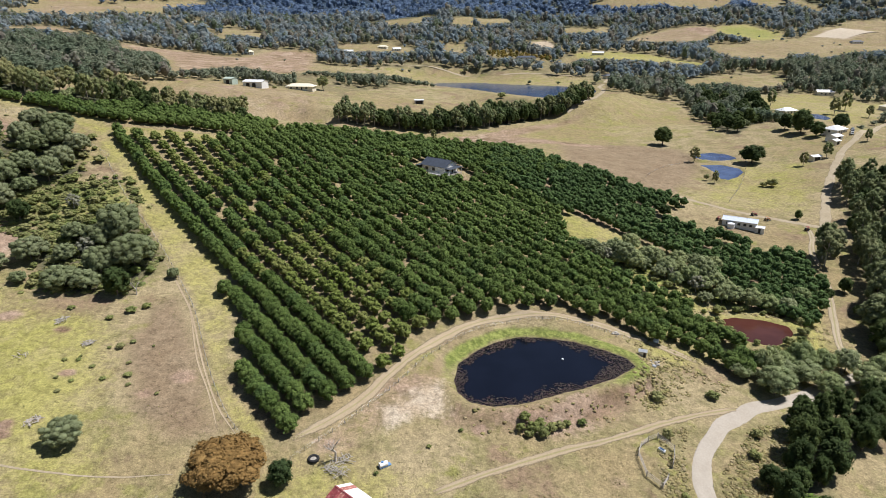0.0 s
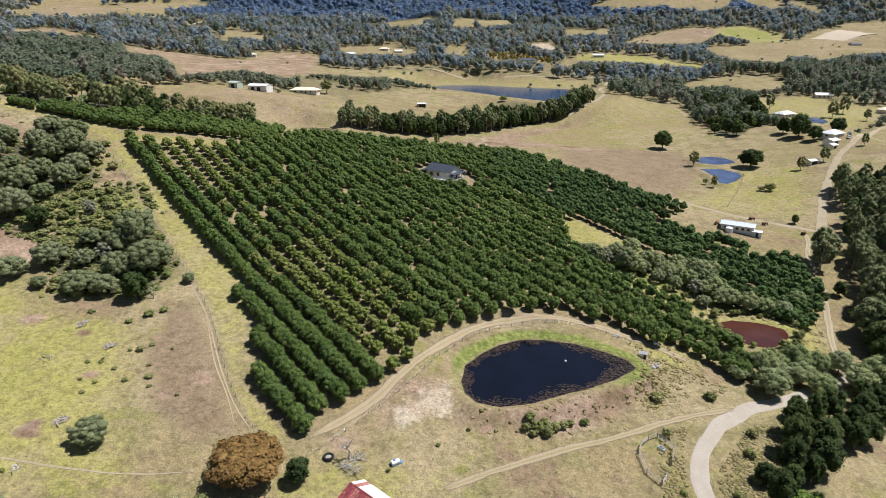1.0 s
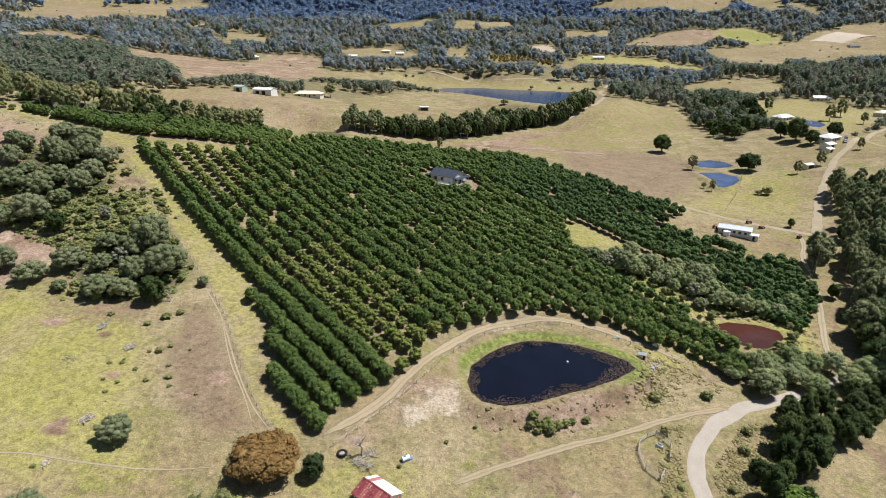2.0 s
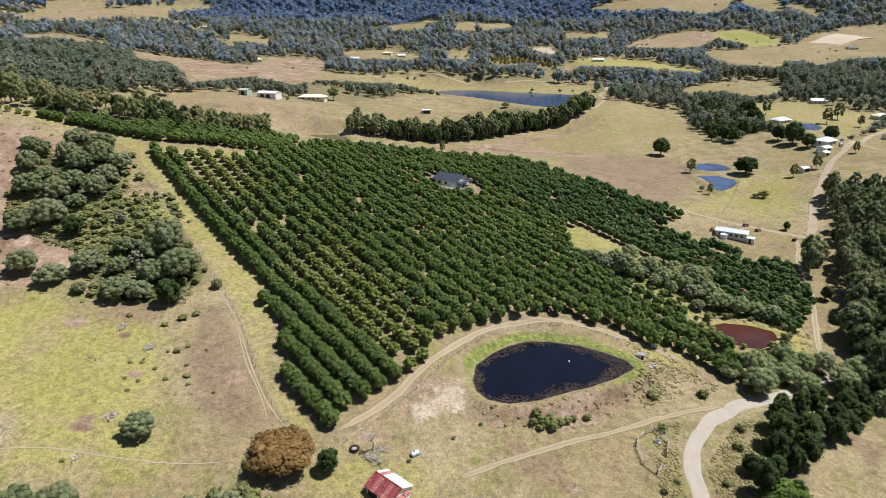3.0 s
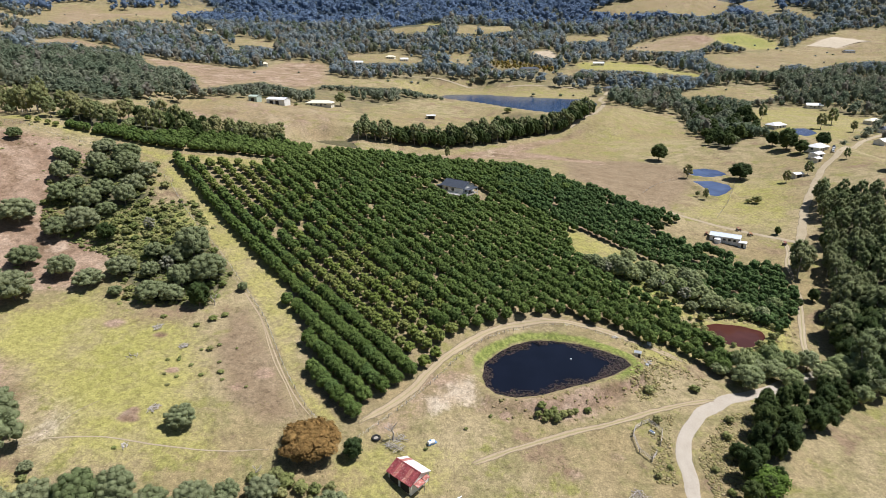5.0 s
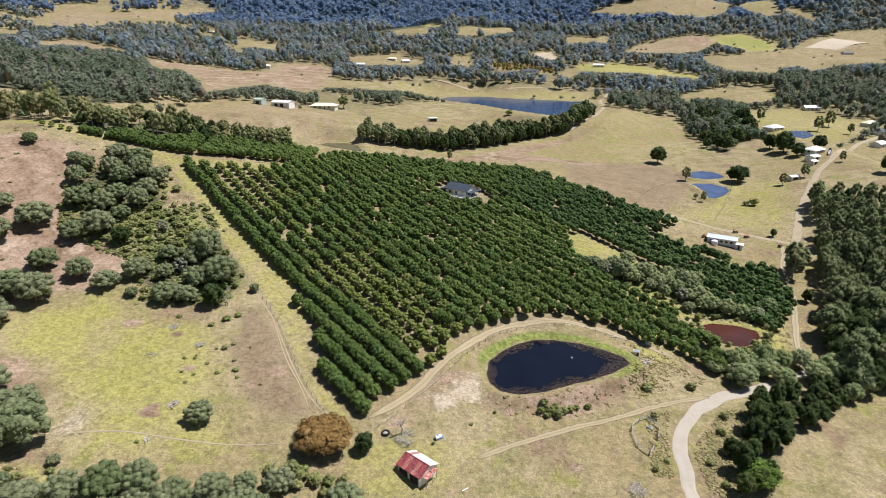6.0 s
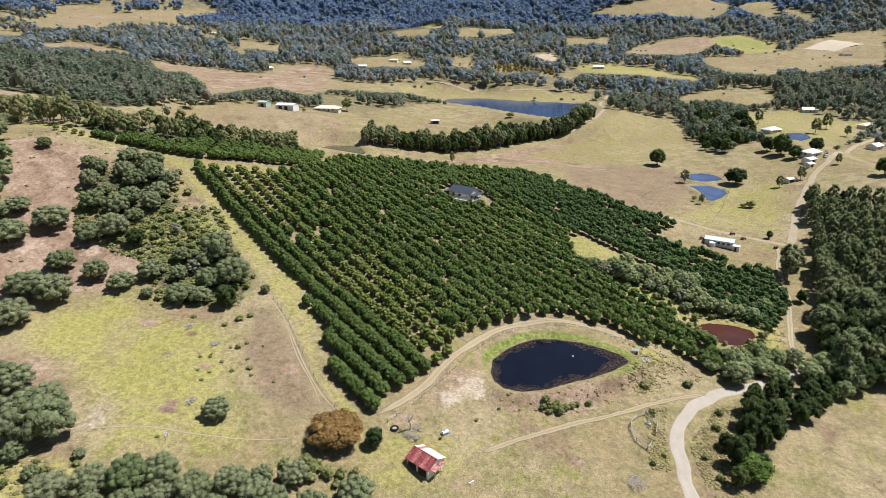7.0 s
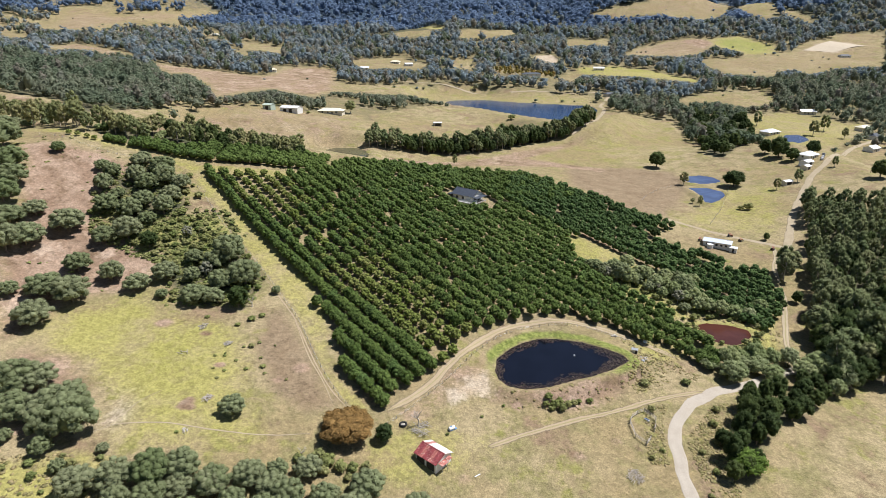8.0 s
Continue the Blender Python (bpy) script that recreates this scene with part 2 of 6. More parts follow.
NEAR_HEIGHTS = [
    (-3, -2, 0, -3, -6, -1, 8, 12, 8, 2),
    (10, 3, 2, -2, -14, -8, 3, 7, 5, 4),
    (24, 15, -11, 1, -5, -6, -14, -7, 2, 6),
    (27, 16, -23, -11, -5, -6, -15, -7, 4, 10),
    (16, 11, 16, 7, 2, -1, -3, 14, 15, 14),
    (6, 7, 11, 8, 15, 15, -7, 10, 20, 22),
    (-2, -8, -15, -21, -17, 2, -1, 5, 22, 30),
    (-11, -12, -4, 13, 1, -2, 0, 12, 26, 29),
    (-17, -3, 17, 33, 23, 8, 6, 13, 19, 22),
]


def spline_sheet(table, s, t):
    """Smooth sheet over a coarse table of control heights; s and t run 0..1 along its columns and rows."""
    table = np.array(table, dtype=float)
    rows, cols = table.shape
    s, t = np.clip(s, 0, 1) * (cols - 3), np.clip(t, 0, 1) * (rows - 3)
    i, j = np.minimum(s.astype(int), cols - 4), np.minimum(t.astype(int), rows - 4)

    def weights(u):
        return ((1 - u) ** 3 / 6, (3 * u ** 3 - 6 * u ** 2 + 4) / 6, (-3 * u ** 3 + 3 * u ** 2 + 3 * u + 1) / 6, u ** 3 / 6)

    total = np.zeros_like(s)
    ws, wt = weights(s - i), weights(t - j)
    for b in range(4):
        for a in range(4):
            total += wt[b] * ws[a] * table[j + b, i + a]
    return total


def smooth(a, b, v):
    u = np.clip((v - a) / (b - a), 0, 1)
    return u * u * (3 - 2 * u)


def waves(x, y, scale, seed):
    """Cheap rolling noise, about -1..1, made of turned sines."""
    total = np.zeros_like(x)
    for k in range(7):
        a = 2.399 * k + seed
        f = (1 + 0.37 * k) / scale
        total += np.sin((x * math.cos(a) + y * math.sin(a)) * f + 1.7 * k * seed + 1.3 * np.sin((y * math.cos(a) - x * math.sin(a)) * f * 0.6 + k)) / (1 + 0.3 * k)
    return total / 2.6


def inside(x, y, outline):
    """Signed distance to a closed outline, negative inside."""
    best = np.full_like(x, 1e9)
    odd = np.zeros(x.shape, dtype=bool)
    n = len(outline)
    for k in range(n):
        ax, ay = outline[k]
        bx, by = outline[(k + 1) % n]
        ex, ey = bx - ax, by - ay
        u = np.clip(((x - ax) * ex + (y - ay) * ey) / (ex * ex + ey * ey), 0, 1)
        best = np.minimum(best, np.hypot(x - ax - u * ex, y - ay - u * ey))
        odd ^= ((ay > y) != (by > y)) & (x < (bx - ax) * (y - ay) / (by - ay + 1e-12) + ax)
    return np.where(odd, -best, best)


def along(x, y, line):
    """Distance to an open line, and how far along it (0..1) the nearest place lies."""
    best, where = np.full_like(x, 1e9), np.zeros_like(x)
    n = len(line) - 1
    for k in range(n):
        (ax, ay), (bx, by) = line[k][:2], line[k + 1][:2]
        ex, ey = bx - ax, by - ay
        u = np.clip(((x - ax) * ex + (y - ay) * ey) / (ex * ex + ey * ey), 0, 1)
        d = np.hypot(x - ax - u * ex, y - ay - u * ey)
        where = np.where(d < best, (k + u) / n, where)
        best = np.minimum(best, d)
    return best, where


def base_land(x, y):
    """The valley without ponds and banks."""
    u, v = np.arcsinh(x / 120), np.arcsinh((y - 150) / 120)
    u0, v0, v1 = math.asinh(25), math.asinh(-12.5), math.asinh(30)
    z = spline_sheet(FAR_HEIGHTS, (u + u0) / (2 * u0), (v - v0) / (v1 - v0))

    def fade(c, lo, hi):
        return np.clip((c - lo) / 50, 0, 1) * np.clip((hi - c) / 50, 0, 1)

    near = spline_sheet(NEAR_HEIGHTS, (x + 250) / 560, (y - 20) / 450)
    return z + near * fade(x, -250, 310) * fade(y, 20, 470)

# ---- the plan: shores, fields and woods, in metres ----
POND_SHORE = [(2.8, 127), (4.2, 135), (8.8, 141), (14.5, 146), (20, 149), (27.5, 149), (36.4, 146.6), (43.6, 142), (48.5, 137.7), (49.8, 133.5), (42.8, 127.6), (33, 123), (25, 119.7), (18, 116.8), (11.6, 115.8), (6.4, 117.7), (3.4, 121.7)]
RED_SHORE = [(86, 165), (91, 167), (99, 165), (105, 160.6), (104, 156), (98.7, 150.7), (94, 148.5), (88.7, 151), (85.6, 156.4)]
UPPER_SHORE = [(153, 361), (159, 370), (171, 373.6), (178, 368), (178.5, 356), (171, 350), (161, 348), (155, 353)]
LOWER_SHORE = [(149, 340), (162, 340.5), (168, 330), (166, 321), (156.5, 309), (149, 302.6), (146.4, 305), (149.7, 320), (150.5, 333)]
LAKE_SHORE = [(-14, 694), (32, 708), (77, 680), (127, 657), (154, 642), (152, 604), (134, 550), (116, 520), (101, 524), (78, 547), (53, 581), (27, 624), (-4, 657)]
DAM_SHORE = [(-101, 420), (-83, 418), (-75, 408), (-70, 393), (-70, 374), (-75, 366), (-87, 362), (-105, 370), (-116, 386)]
FARM_SHORE = [(303, 508), (318, 510), (312, 482), (295, 468), (287, 476)]
PONDS = [  # shore, water level, width of the bank
    (POND_SHORE, 0.0, 7.0), (RED_SHORE, -2.6, 8.0), (LOWER_SHORE, 9.2, 7.0), (UPPER_SHORE, 10.0, 6.0),
    (LAKE_SHORE, 28.0, 60.0), (DAM_SHORE, 21.5, 14.0), (FARM_SHORE, 17.0, 15.0)]
FIELD_HILL = [(-250, 349), (-243, 410), (-173, 492), (-98, 495), (-78, 448), (-78, 411), (-110, 398), (-111, 309), (-129, 303), (-210, 410), (-234, 367)]
FIELD_LAKE = [(-86, 519), (-41, 594), (-5, 622), (65, 580), (58, 539), (24, 489), (-55, 458), (-79, 485)]
FIELD_MEADOW = [(-71, 406), (-50, 393), (15, 416), (64, 452), (134, 545), (161, 586), (227, 588), (210, 501), (208, 454), (177, 387), (190, 375), (209, 414), (226, 414), (226, 364), (224, 332), (167, 245), (111, 262), (61, 314), (-9, 347), (-60, 302)]
FIELD_DAM = [(-76, 739), (19, 745), (172, 710), (168, 676), (150, 643), (15, 651), (6, 693), (-72, 694)]
FIELD_PINK = [(-400, 745), (-361, 737), (-295, 750), (-246, 730), (-246, 845), (-201, 863), (-165, 844), (-137, 668), (-152, 586), (-201, 617), (-215, 563), (-227, 512), (-266, 596), (-316, 677), (-325, 651)]
FIELD_A = [(-483, 1276), (-418, 1131), (-340, 968), (-313, 921), (-320, 903), (-400, 1064)]
FIELD_B = [(-549, 787), (-565, 886), (-498, 837), (-450, 834), (-423, 764), (-504, 805)]
FIELD_C = [(-341, 403), (-313, 397), (-276, 365), (-267, 347), (-312, 360)]
FIELD_D = [(-741, 1074), (-959, 1508), (-992, 1642), (-919, 1587), (-891, 1648), (-854, 1583), (-748, 1697), (-673, 1790), (-656, 1763), (-722, 1665), (-677, 1486), (-759, 1379), (-714, 1184)]
FIELD_E = [(-171, 1626), (-114, 1691), (-7, 1490), (-20, 1358), (-129, 1471)]
FIELD_F = [(65, 1307), (139, 1434), (147, 1332), (71, 1205)]
FIELD_G = [(246, 1296), (346, 1308), (330, 1243), (299, 1260), (231, 1213)]
FIELD_TOP = [(377, 1676), (430, 1679), (517, 1696), (552, 1710), (896, 1996), (760, 1650), (736, 1626), (654, 1565), (587, 1579), (449, 1604)]
FIELD_EAST = [(432, 1031), (474, 1016), (527, 1026), (620, 1091), (677, 1159), (801, 1222), (869, 1211), (668, 907), (591, 904), (532, 875), (531, 922), (444, 852), (412, 873), (411, 953)]
FIELD_SAND = [(649, 1105), (740, 1175), (767, 1105), (687, 1073)]
FIELD_H = [(198, 941), (259, 964), (307, 913), (343, 805), (335, 786), (295, 827), (275, 839), (230, 852), (195, 884)]
FIELD_FARM = [(273, 556), (309, 602), (374, 626), (386, 604), (396, 562), (426, 564), (354, 486), (260, 406), (245, 434), (282, 510), (280, 522)]
FIELD_ROAD = [(242, 352), (317, 436), (371, 468), (240, 284), (238, 305), (216, 313)]
FIELD_PALE = [(145, 1047), (184, 1074), (178, 980), (151, 988)]
FIELD_YARD = [(-168, 975), (-98, 1038), (-36, 935), (-85, 870), (-135, 864)]
BROWN_FIELD = [(73, 374), (121, 396), (155, 383), (154, 354), (140, 319), (112, 275), (90, 290), (64, 312)]
BELT_TOP = [(-196, 255), (-168, 255), (-147, 258), (-121, 265), (-100, 272), (-92, 276), (-97, 296), (-115, 288), (-140, 280), (-167, 272), (-191, 273)]
GROVE_LAKE = [(-74, 416), (-43, 419), (-12, 420), (15, 429), (39, 442), (72, 472), (93, 479), (113, 493), (126, 515), (130, 547), (96, 494), (69, 487), (43, 474), (16, 448), (-12, 434), (-44, 430), (-73, 425)]
BUSH_MID = [(-111, 146), (-85, 147), (-84, 167), (-98, 184), (-110, 193), (-120, 183), (-123, 165)]
BUSH_UP = [(-158, 190), (-136, 191), (-126, 205), (-138, 226), (-151, 232), (-163, 230), (-166, 210)]
FOREST_EAST = [(195, 286), (224, 260), (143, 135), (126, 129), (122, 140), (133, 165), (146, 185), (157, 212), (174, 243)]
GROVE_DARK = [(85, 123), (95, 124), (104, 117), (102, 115), (88, 106), (78, 95), (71, 86), (64, 85), (65, 94), (70, 103), (78, 110)]
GROVE_DARK_EAST = [(104, 117), (125, 129), (126, 137), (111, 132), (100, 123)]
WILLOWS = [(84, 136), (94, 134), (112, 142), (114, 148), (89, 142)]
CREEK = [(55, 198), (65, 187), (76, 177), (89, 169), (104, 169), (96, 178), (97, 194), (86, 199), (70, 205)]
GROVE_MID = [(197, 432), (202, 406), (259, 478), (298, 560), (281, 587), (248, 602), (230, 561), (218, 490)]
BUSH_BOTTOM = [(-97, 66), (-95, 68), (-78, 70), (-65, 72), (-52, 72), (-27, 71), (-26, 65), (-78, 61), (-98, 59)]
GREEN_LEFT = [(-162, 130), (-145, 140), (-123, 152), (-110, 140), (-86, 137), (-77, 125), (-73, 104), (-62, 88), (-82, 82), (-104, 82), (-102, 96), (-115, 102), (-127, 114), (-143, 117)]
BROWN_SLOPE = [(-78, 143), (-73, 149), (-61, 130), (-52, 112), (-46, 103), (-55, 99), (-67, 107), (-78, 127)]
SOIL_LEFT = [(-182, 165), (-171, 181), (-148, 195), (-126, 179), (-128, 154), (-147, 147), (-151, 124), (-155, 120)]
SOIL_MID = [(-200, 228), (-172, 232), (-163, 215), (-160, 195), (-150, 185), (-160, 168), (-178, 172), (-190, 190), (-197, 205)]
SOIL_HILL = [(-212, 231), (-194, 236), (-165, 230), (-159, 221), (-178, 204), (-187, 196)]
SOIL_BUSH = [(-152, 115), (-146, 122), (-126, 114), (-113, 100), (-111, 87), (-122, 82), (-129, 79)]
STRIP = [(-41, 101), (-48, 109), (-55.5, 121.5), (-62.5, 135.5), (-69, 147), (-76, 157), (-85, 169), (-98, 185), (-111, 201), (-123, 216), (-138, 233), (-156, 240), (-180, 240), (-229, 258), (-244, 279), (-184, 248), (-143, 247), (-130, 238), (-73, 178), (-69, 174), (-57, 150), (-51, 120), (-35, 103)]
SCAR = [(-14, 115), (-6, 122), (0, 126), (1, 119), (1, 114), (-5, 113), (-12, 108)]
BANK = [(1, 115), (15, 116), (33, 122), (49, 131), (58, 134), (53, 125), (41, 115), (26, 108), (11, 109), (-1, 110)]
GREEN_FIELD = [(19, 422), (134, 545), (160, 580), (226, 582), (210, 501), (181, 409), (121, 398), (70, 378)]
GREEN_LOW = [(-30, 101), (-19, 103), (-2, 100), (4, 92), (-12, 78), (-41, 73), (-38, 92)]
WOOD_WEST = [(-259, 339), (-234, 428), (-271, 525), (-388, 742), (-493, 746), (-503, 637), (-342, 404), (-292, 396)]
BELT_WEST = [(-255, 278), (-244, 283), (-197, 256), (-220, 297), (-263, 319), (-275, 307)]
APRON = [(-31, 102), (-16, 121), (1, 142), (5, 137), (2, 126), (1, 116), (-14, 106), (-25, 96)]
FOREST_LOW = [(125, 129), (142, 134), (170, 176), (143, 177), (133, 165), (122, 140)]
FIELD_LANE = [(-217, 652), (-210, 701), (-145, 721), (-72, 732), (-32, 742), (-32, 722), (-77, 665), (-135, 661), (-167, 627), (-190, 619)]
FIELD_SADDLE = [(-134, 512), (-110, 500), (-89, 518), (-72, 445), (-68, 412), (-97, 415), (-113, 425), (-122, 470)]
FIELD_J = [(-2, 961), (33, 981), (35, 890), (-1, 890)]
FIELD_K = [(153, 863), (196, 932), (225, 950), (168, 824)]
FIELD_P = [(764, 1624), (979, 1979), (795, 1482), (766, 1490)]
FIELD_Q = [(-401, 1145), (-309, 1096), (-282, 990), (-349, 994)]
FIELD_S = [(-120, 1341), (-44, 1306), (-36, 1207), (-113, 1252)]
FIELD_T = [(16, 1263), (67, 1336), (62, 1209), (16, 1180)]
CANE = [(57, 886), (155, 873), (144, 834), (64, 846)]
GREEN_PADDOCK = [(522, 1219), (627, 1312), (635, 1181), (571, 1055), (517, 1046), (515, 1135)]
RED_STRIP = [(456, 1241), (521, 1229), (521, 1188), (468, 1123), (476, 1185)]
FIELD_SPUR = [(821, 1536), (856, 1551), (839, 1403), (821, 1403)]
FIELD_RUSSET = [(306, 1055), (382, 1220), (455, 1254), (532, 1229), (522, 1178), (455, 1090), (406, 1067), (359, 1077)]
FIELD_R = [(267, 681), (329, 731), (385, 745), (400, 717), (373, 668), (331, 643), (313, 677), (269, 669)]
PLANTATION = [(704, 1194), (743, 1241), (847, 1341), (873, 1307), (903, 1264), (879, 1227), (810, 1238), (696, 1173)]
FIELD_L = [(-766, 1021), (-716, 1018), (-645, 908), (-694, 916)]
SCRUB_MID = [(-168, 206), (-144, 193), (-133, 199), (-112, 208), (-102, 195), (-102, 174), (-122, 168), (-142, 174), (-159, 182)]
SANDY = [(-115, 104), (-103, 104), (-97, 86), (-110, 84), (-118, 78), (-126, 80), (-112, 92)]
LOW_LEFT = [(-128, 58), (-126, 76), (-106, 79), (-95, 75), (-98, 57)]
SOIL_TRACK = [(-62, 395), (-38, 398), (-8, 404), (24, 424), (60, 450), (93, 473), (114, 486), (117, 479), (94, 457), (55, 420), (79, 401), (109, 386), (100, 372), (60, 380), (20, 390), (-20, 378), (-60, 372)]
GREEN_MEADOW = [(105, 267), (138, 300), (181, 349), (211, 332), (163, 239), (148, 249)]
GUM_CLUMP = [(138, 202), (144, 212), (151, 217), (148, 207), (141, 198)]


def land(x, y):
    """Height of the ground."""
    x, y = np.asarray(x, dtype=float), np.asarray(y, dtype=float)
    z = base_land(x, y)
    z = z + 48 * np.exp(-((x - 640) / 260) ** 2 - ((y - 1800) / 230) ** 2)
    far = smooth(700, 2600, np.hypot(x, y - 100))
    z = z + 230 * smooth(2100, 3700, np.hypot(x * 0.6, y))
    z = z + far * (70 * waves(x, y, 260, 0.7) + 22 * waves(x, y, 90, 2.1))
    z = z + smooth(330, 800, np.hypot(x, y - 150)) * 4 * waves(x, y, 55, 1.3)
    # the bank below the pond: a level crest, then a rough slope down to the track
    for shore, level, bank in PONDS:
        near = (x > min(p[0] for p in shore) - bank - 2) & (x < max(p[0] for p in shore) + bank + 2) & (y > min(p[1] for p in shore) - bank - 2) & (y < max(p[1] for p in shore) + bank + 2)
        if not near.any():
            continue
        d = inside(x[near], y[near], shore)
        rim = level + 0.45 + 0.06 * np.clip(d, 0, 9)
        out = rim + (z[near] - rim) * smooth(bank * 0.3, bank, d)
        z[near] = np.where(d > 0, np.minimum(out, np.maximum(level + 0.12 + d * 0.35, out * 0 + level + 0.12)) if level == 0.0 else out, level + 0.1 - np.minimum(2.2, -d * 0.5 + 0.1))
        z[near] = np.where((d > 0) & (d < 2), np.maximum(np.minimum(z[near], level + 0.1 + d * 0.3), level - 0.1), z[near])
    return z + 0.10 * waves(x, y, 2.3, 0.4) * (1 - far)


def ground_at(x, y):
    return float(land(np.array([x]), np.array([y]))[0])


def fast_mesh(name, verts, tris, flat=False, **values):
    """A mesh from arrays of places and triangles; values: numbers per vertex."""
    verts, tris = np.asarray(verts, dtype=np.float32), np.asarray(tris, dtype=np.int32)
    me = bpy.data.meshes.new(name)
    me.vertices.add(len(verts))
    me.vertices.foreach_set("co", verts.ravel())
    me.loops.add(tris.size)
    me.loops.foreach_set("vertex_index", tris.ravel())
    me.polygons.add(len(tris))
    me.polygons.foreach_set("loop_start", np.arange(0, tris.size, 3, dtype=np.int32))
    me.polygons.foreach_set("use_smooth", np.full(len(tris), not flat))
    for key, v in values.items():
        a = me.attributes.new(key, "FLOAT", "POINT")
        a.data.foreach_set("value", np.asarray(v, dtype=np.float32))
    me.update(calc_edges=True)
    return me


def axis(lo, a, b, hi, step, grow=1.09):
    """Places along one axis: even steps between a and b, ever wider ones out to lo and hi."""
    mid = list(np.arange(a, b + step, step))
    up, s = [mid[-1]], step
    while up[-1] < hi:
        s *= grow
        up.append(up[-1] + s)
    down, s = [mid[0]], step
    while down[-1] > lo:
        s *= grow
        down.append(down[-1] - s)
    return np.array(down[:0:-1] + mid + up[1:])


def grid_tris(nx, ny):
    i, j = np.meshgrid(np.arange(nx - 1), np.arange(ny - 1))
    a = (j * nx + i).ravel()
    return np.concatenate([np.stack([a, a + 1, a + nx + 1], 1), np.stack([a, a + nx + 1, a + nx], 1)])


CREEK_SIDE = [(50, 150), (82, 168), (84, 150), (96, 144), (112, 145), (120, 165), (126, 180), (110, 170), (88, 170), (70, 200), (45, 206), (50, 190), (76, 165), (86, 143), (60, 136)]
CREEK_STRIP = [(43, 240), (53, 236), (66, 226), (76, 217), (92, 203), (84, 196), (72, 203), (60, 208), (46, 206), (46, 216), (47, 228)]
HEADLAND = [(-130, 236), (-120, 240), (-109, 243), (-95, 248), (-83, 253)]
RANK_GRASS = [(56, 144), (60, 140), (67, 137), (74, 132), (73, 129), (58, 124), (48, 119), (43, 121), (47, 127)]
EROSION = [(-91.5, 97), (-90, 101), (-88, 102), (-86, 100), (-87.5, 98.6), (-86.5, 96.8), (-89, 96)]
FIELDS = [FIELD_HILL, FIELD_LAKE, FIELD_MEADOW, FIELD_DAM, FIELD_PINK, FIELD_A, FIELD_B, FIELD_C, FIELD_D, FIELD_E, FIELD_F, FIELD_G,
          FIELD_TOP, FIELD_EAST, FIELD_SAND, FIELD_H, FIELD_FARM, FIELD_ROAD, FIELD_PALE, FIELD_YARD, FIELD_J, FIELD_K, FIELD_P, FIELD_SADDLE, FIELD_LANE, FIELD_SPUR, FIELD_RUSSET, GREEN_PADDOCK, FIELD_R, FIELD_L, FIELD_Q, FIELD_S, FIELD_T, CANE]
ORCHARD_SOUTH = [(-33, 97), (-27, 103), (-22, 108), (-17, 114), (-12.5, 120), (-7.5, 128), (-3.5, 134.5), (2, 140.5), (8, 146), (17, 151), (28, 154), (38, 154), (46, 151), (56, 146),
                 (64, 140), (72, 134), (80, 133), (86, 141), (82, 152), (77, 162), (72, 170), (64, 184), (52, 196), (46, 206), (47, 217), (48, 229), (42, 238), (34, 250), (28, 260), (60, 285), (50, 305), (33, 316),
                 (-9, 306), (-36, 301), (-57, 290), (-76, 277), (-96, 264), (-114, 257), (-138, 244), (-162, 245), (-180, 245), (-180, 240), (-161, 238), (-139, 237), (-128, 231), (-101, 204), (-74, 177), (-69, 172), (-59, 148), (-52.5, 131), (-51.5, 117.5)]
ORCHARD_EAST = [(21, 272), (38, 254), (52, 238), (65, 227), (76, 217), (90, 204), (96, 186), (101, 170), (110, 164), (123, 175), (133, 191), (132, 205), (121, 211), (101, 227), (83, 235), (87, 248), (106, 258), (86, 276), (58, 296), (33, 316)]


def region(x, y, outline, soft):
    """1 well inside the outline, 0 well outside, 0.5 on it."""
    lo_x, hi_x = min(p[0] for p in outline) - soft, max(p[0] for p in outline) + soft
    lo_y, hi_y = min(p[1] for p in outline) - soft, max(p[1] for p in outline) + soft
    value = np.zeros_like(x)
    near = (x > lo_x) & (x < hi_x) & (y > lo_y) & (y < hi_y)
    if near.any():
        value[near] = np.clip(0.5 - inside(x[near], y[near], outline) / (2 * soft), 0, 1)
    return value


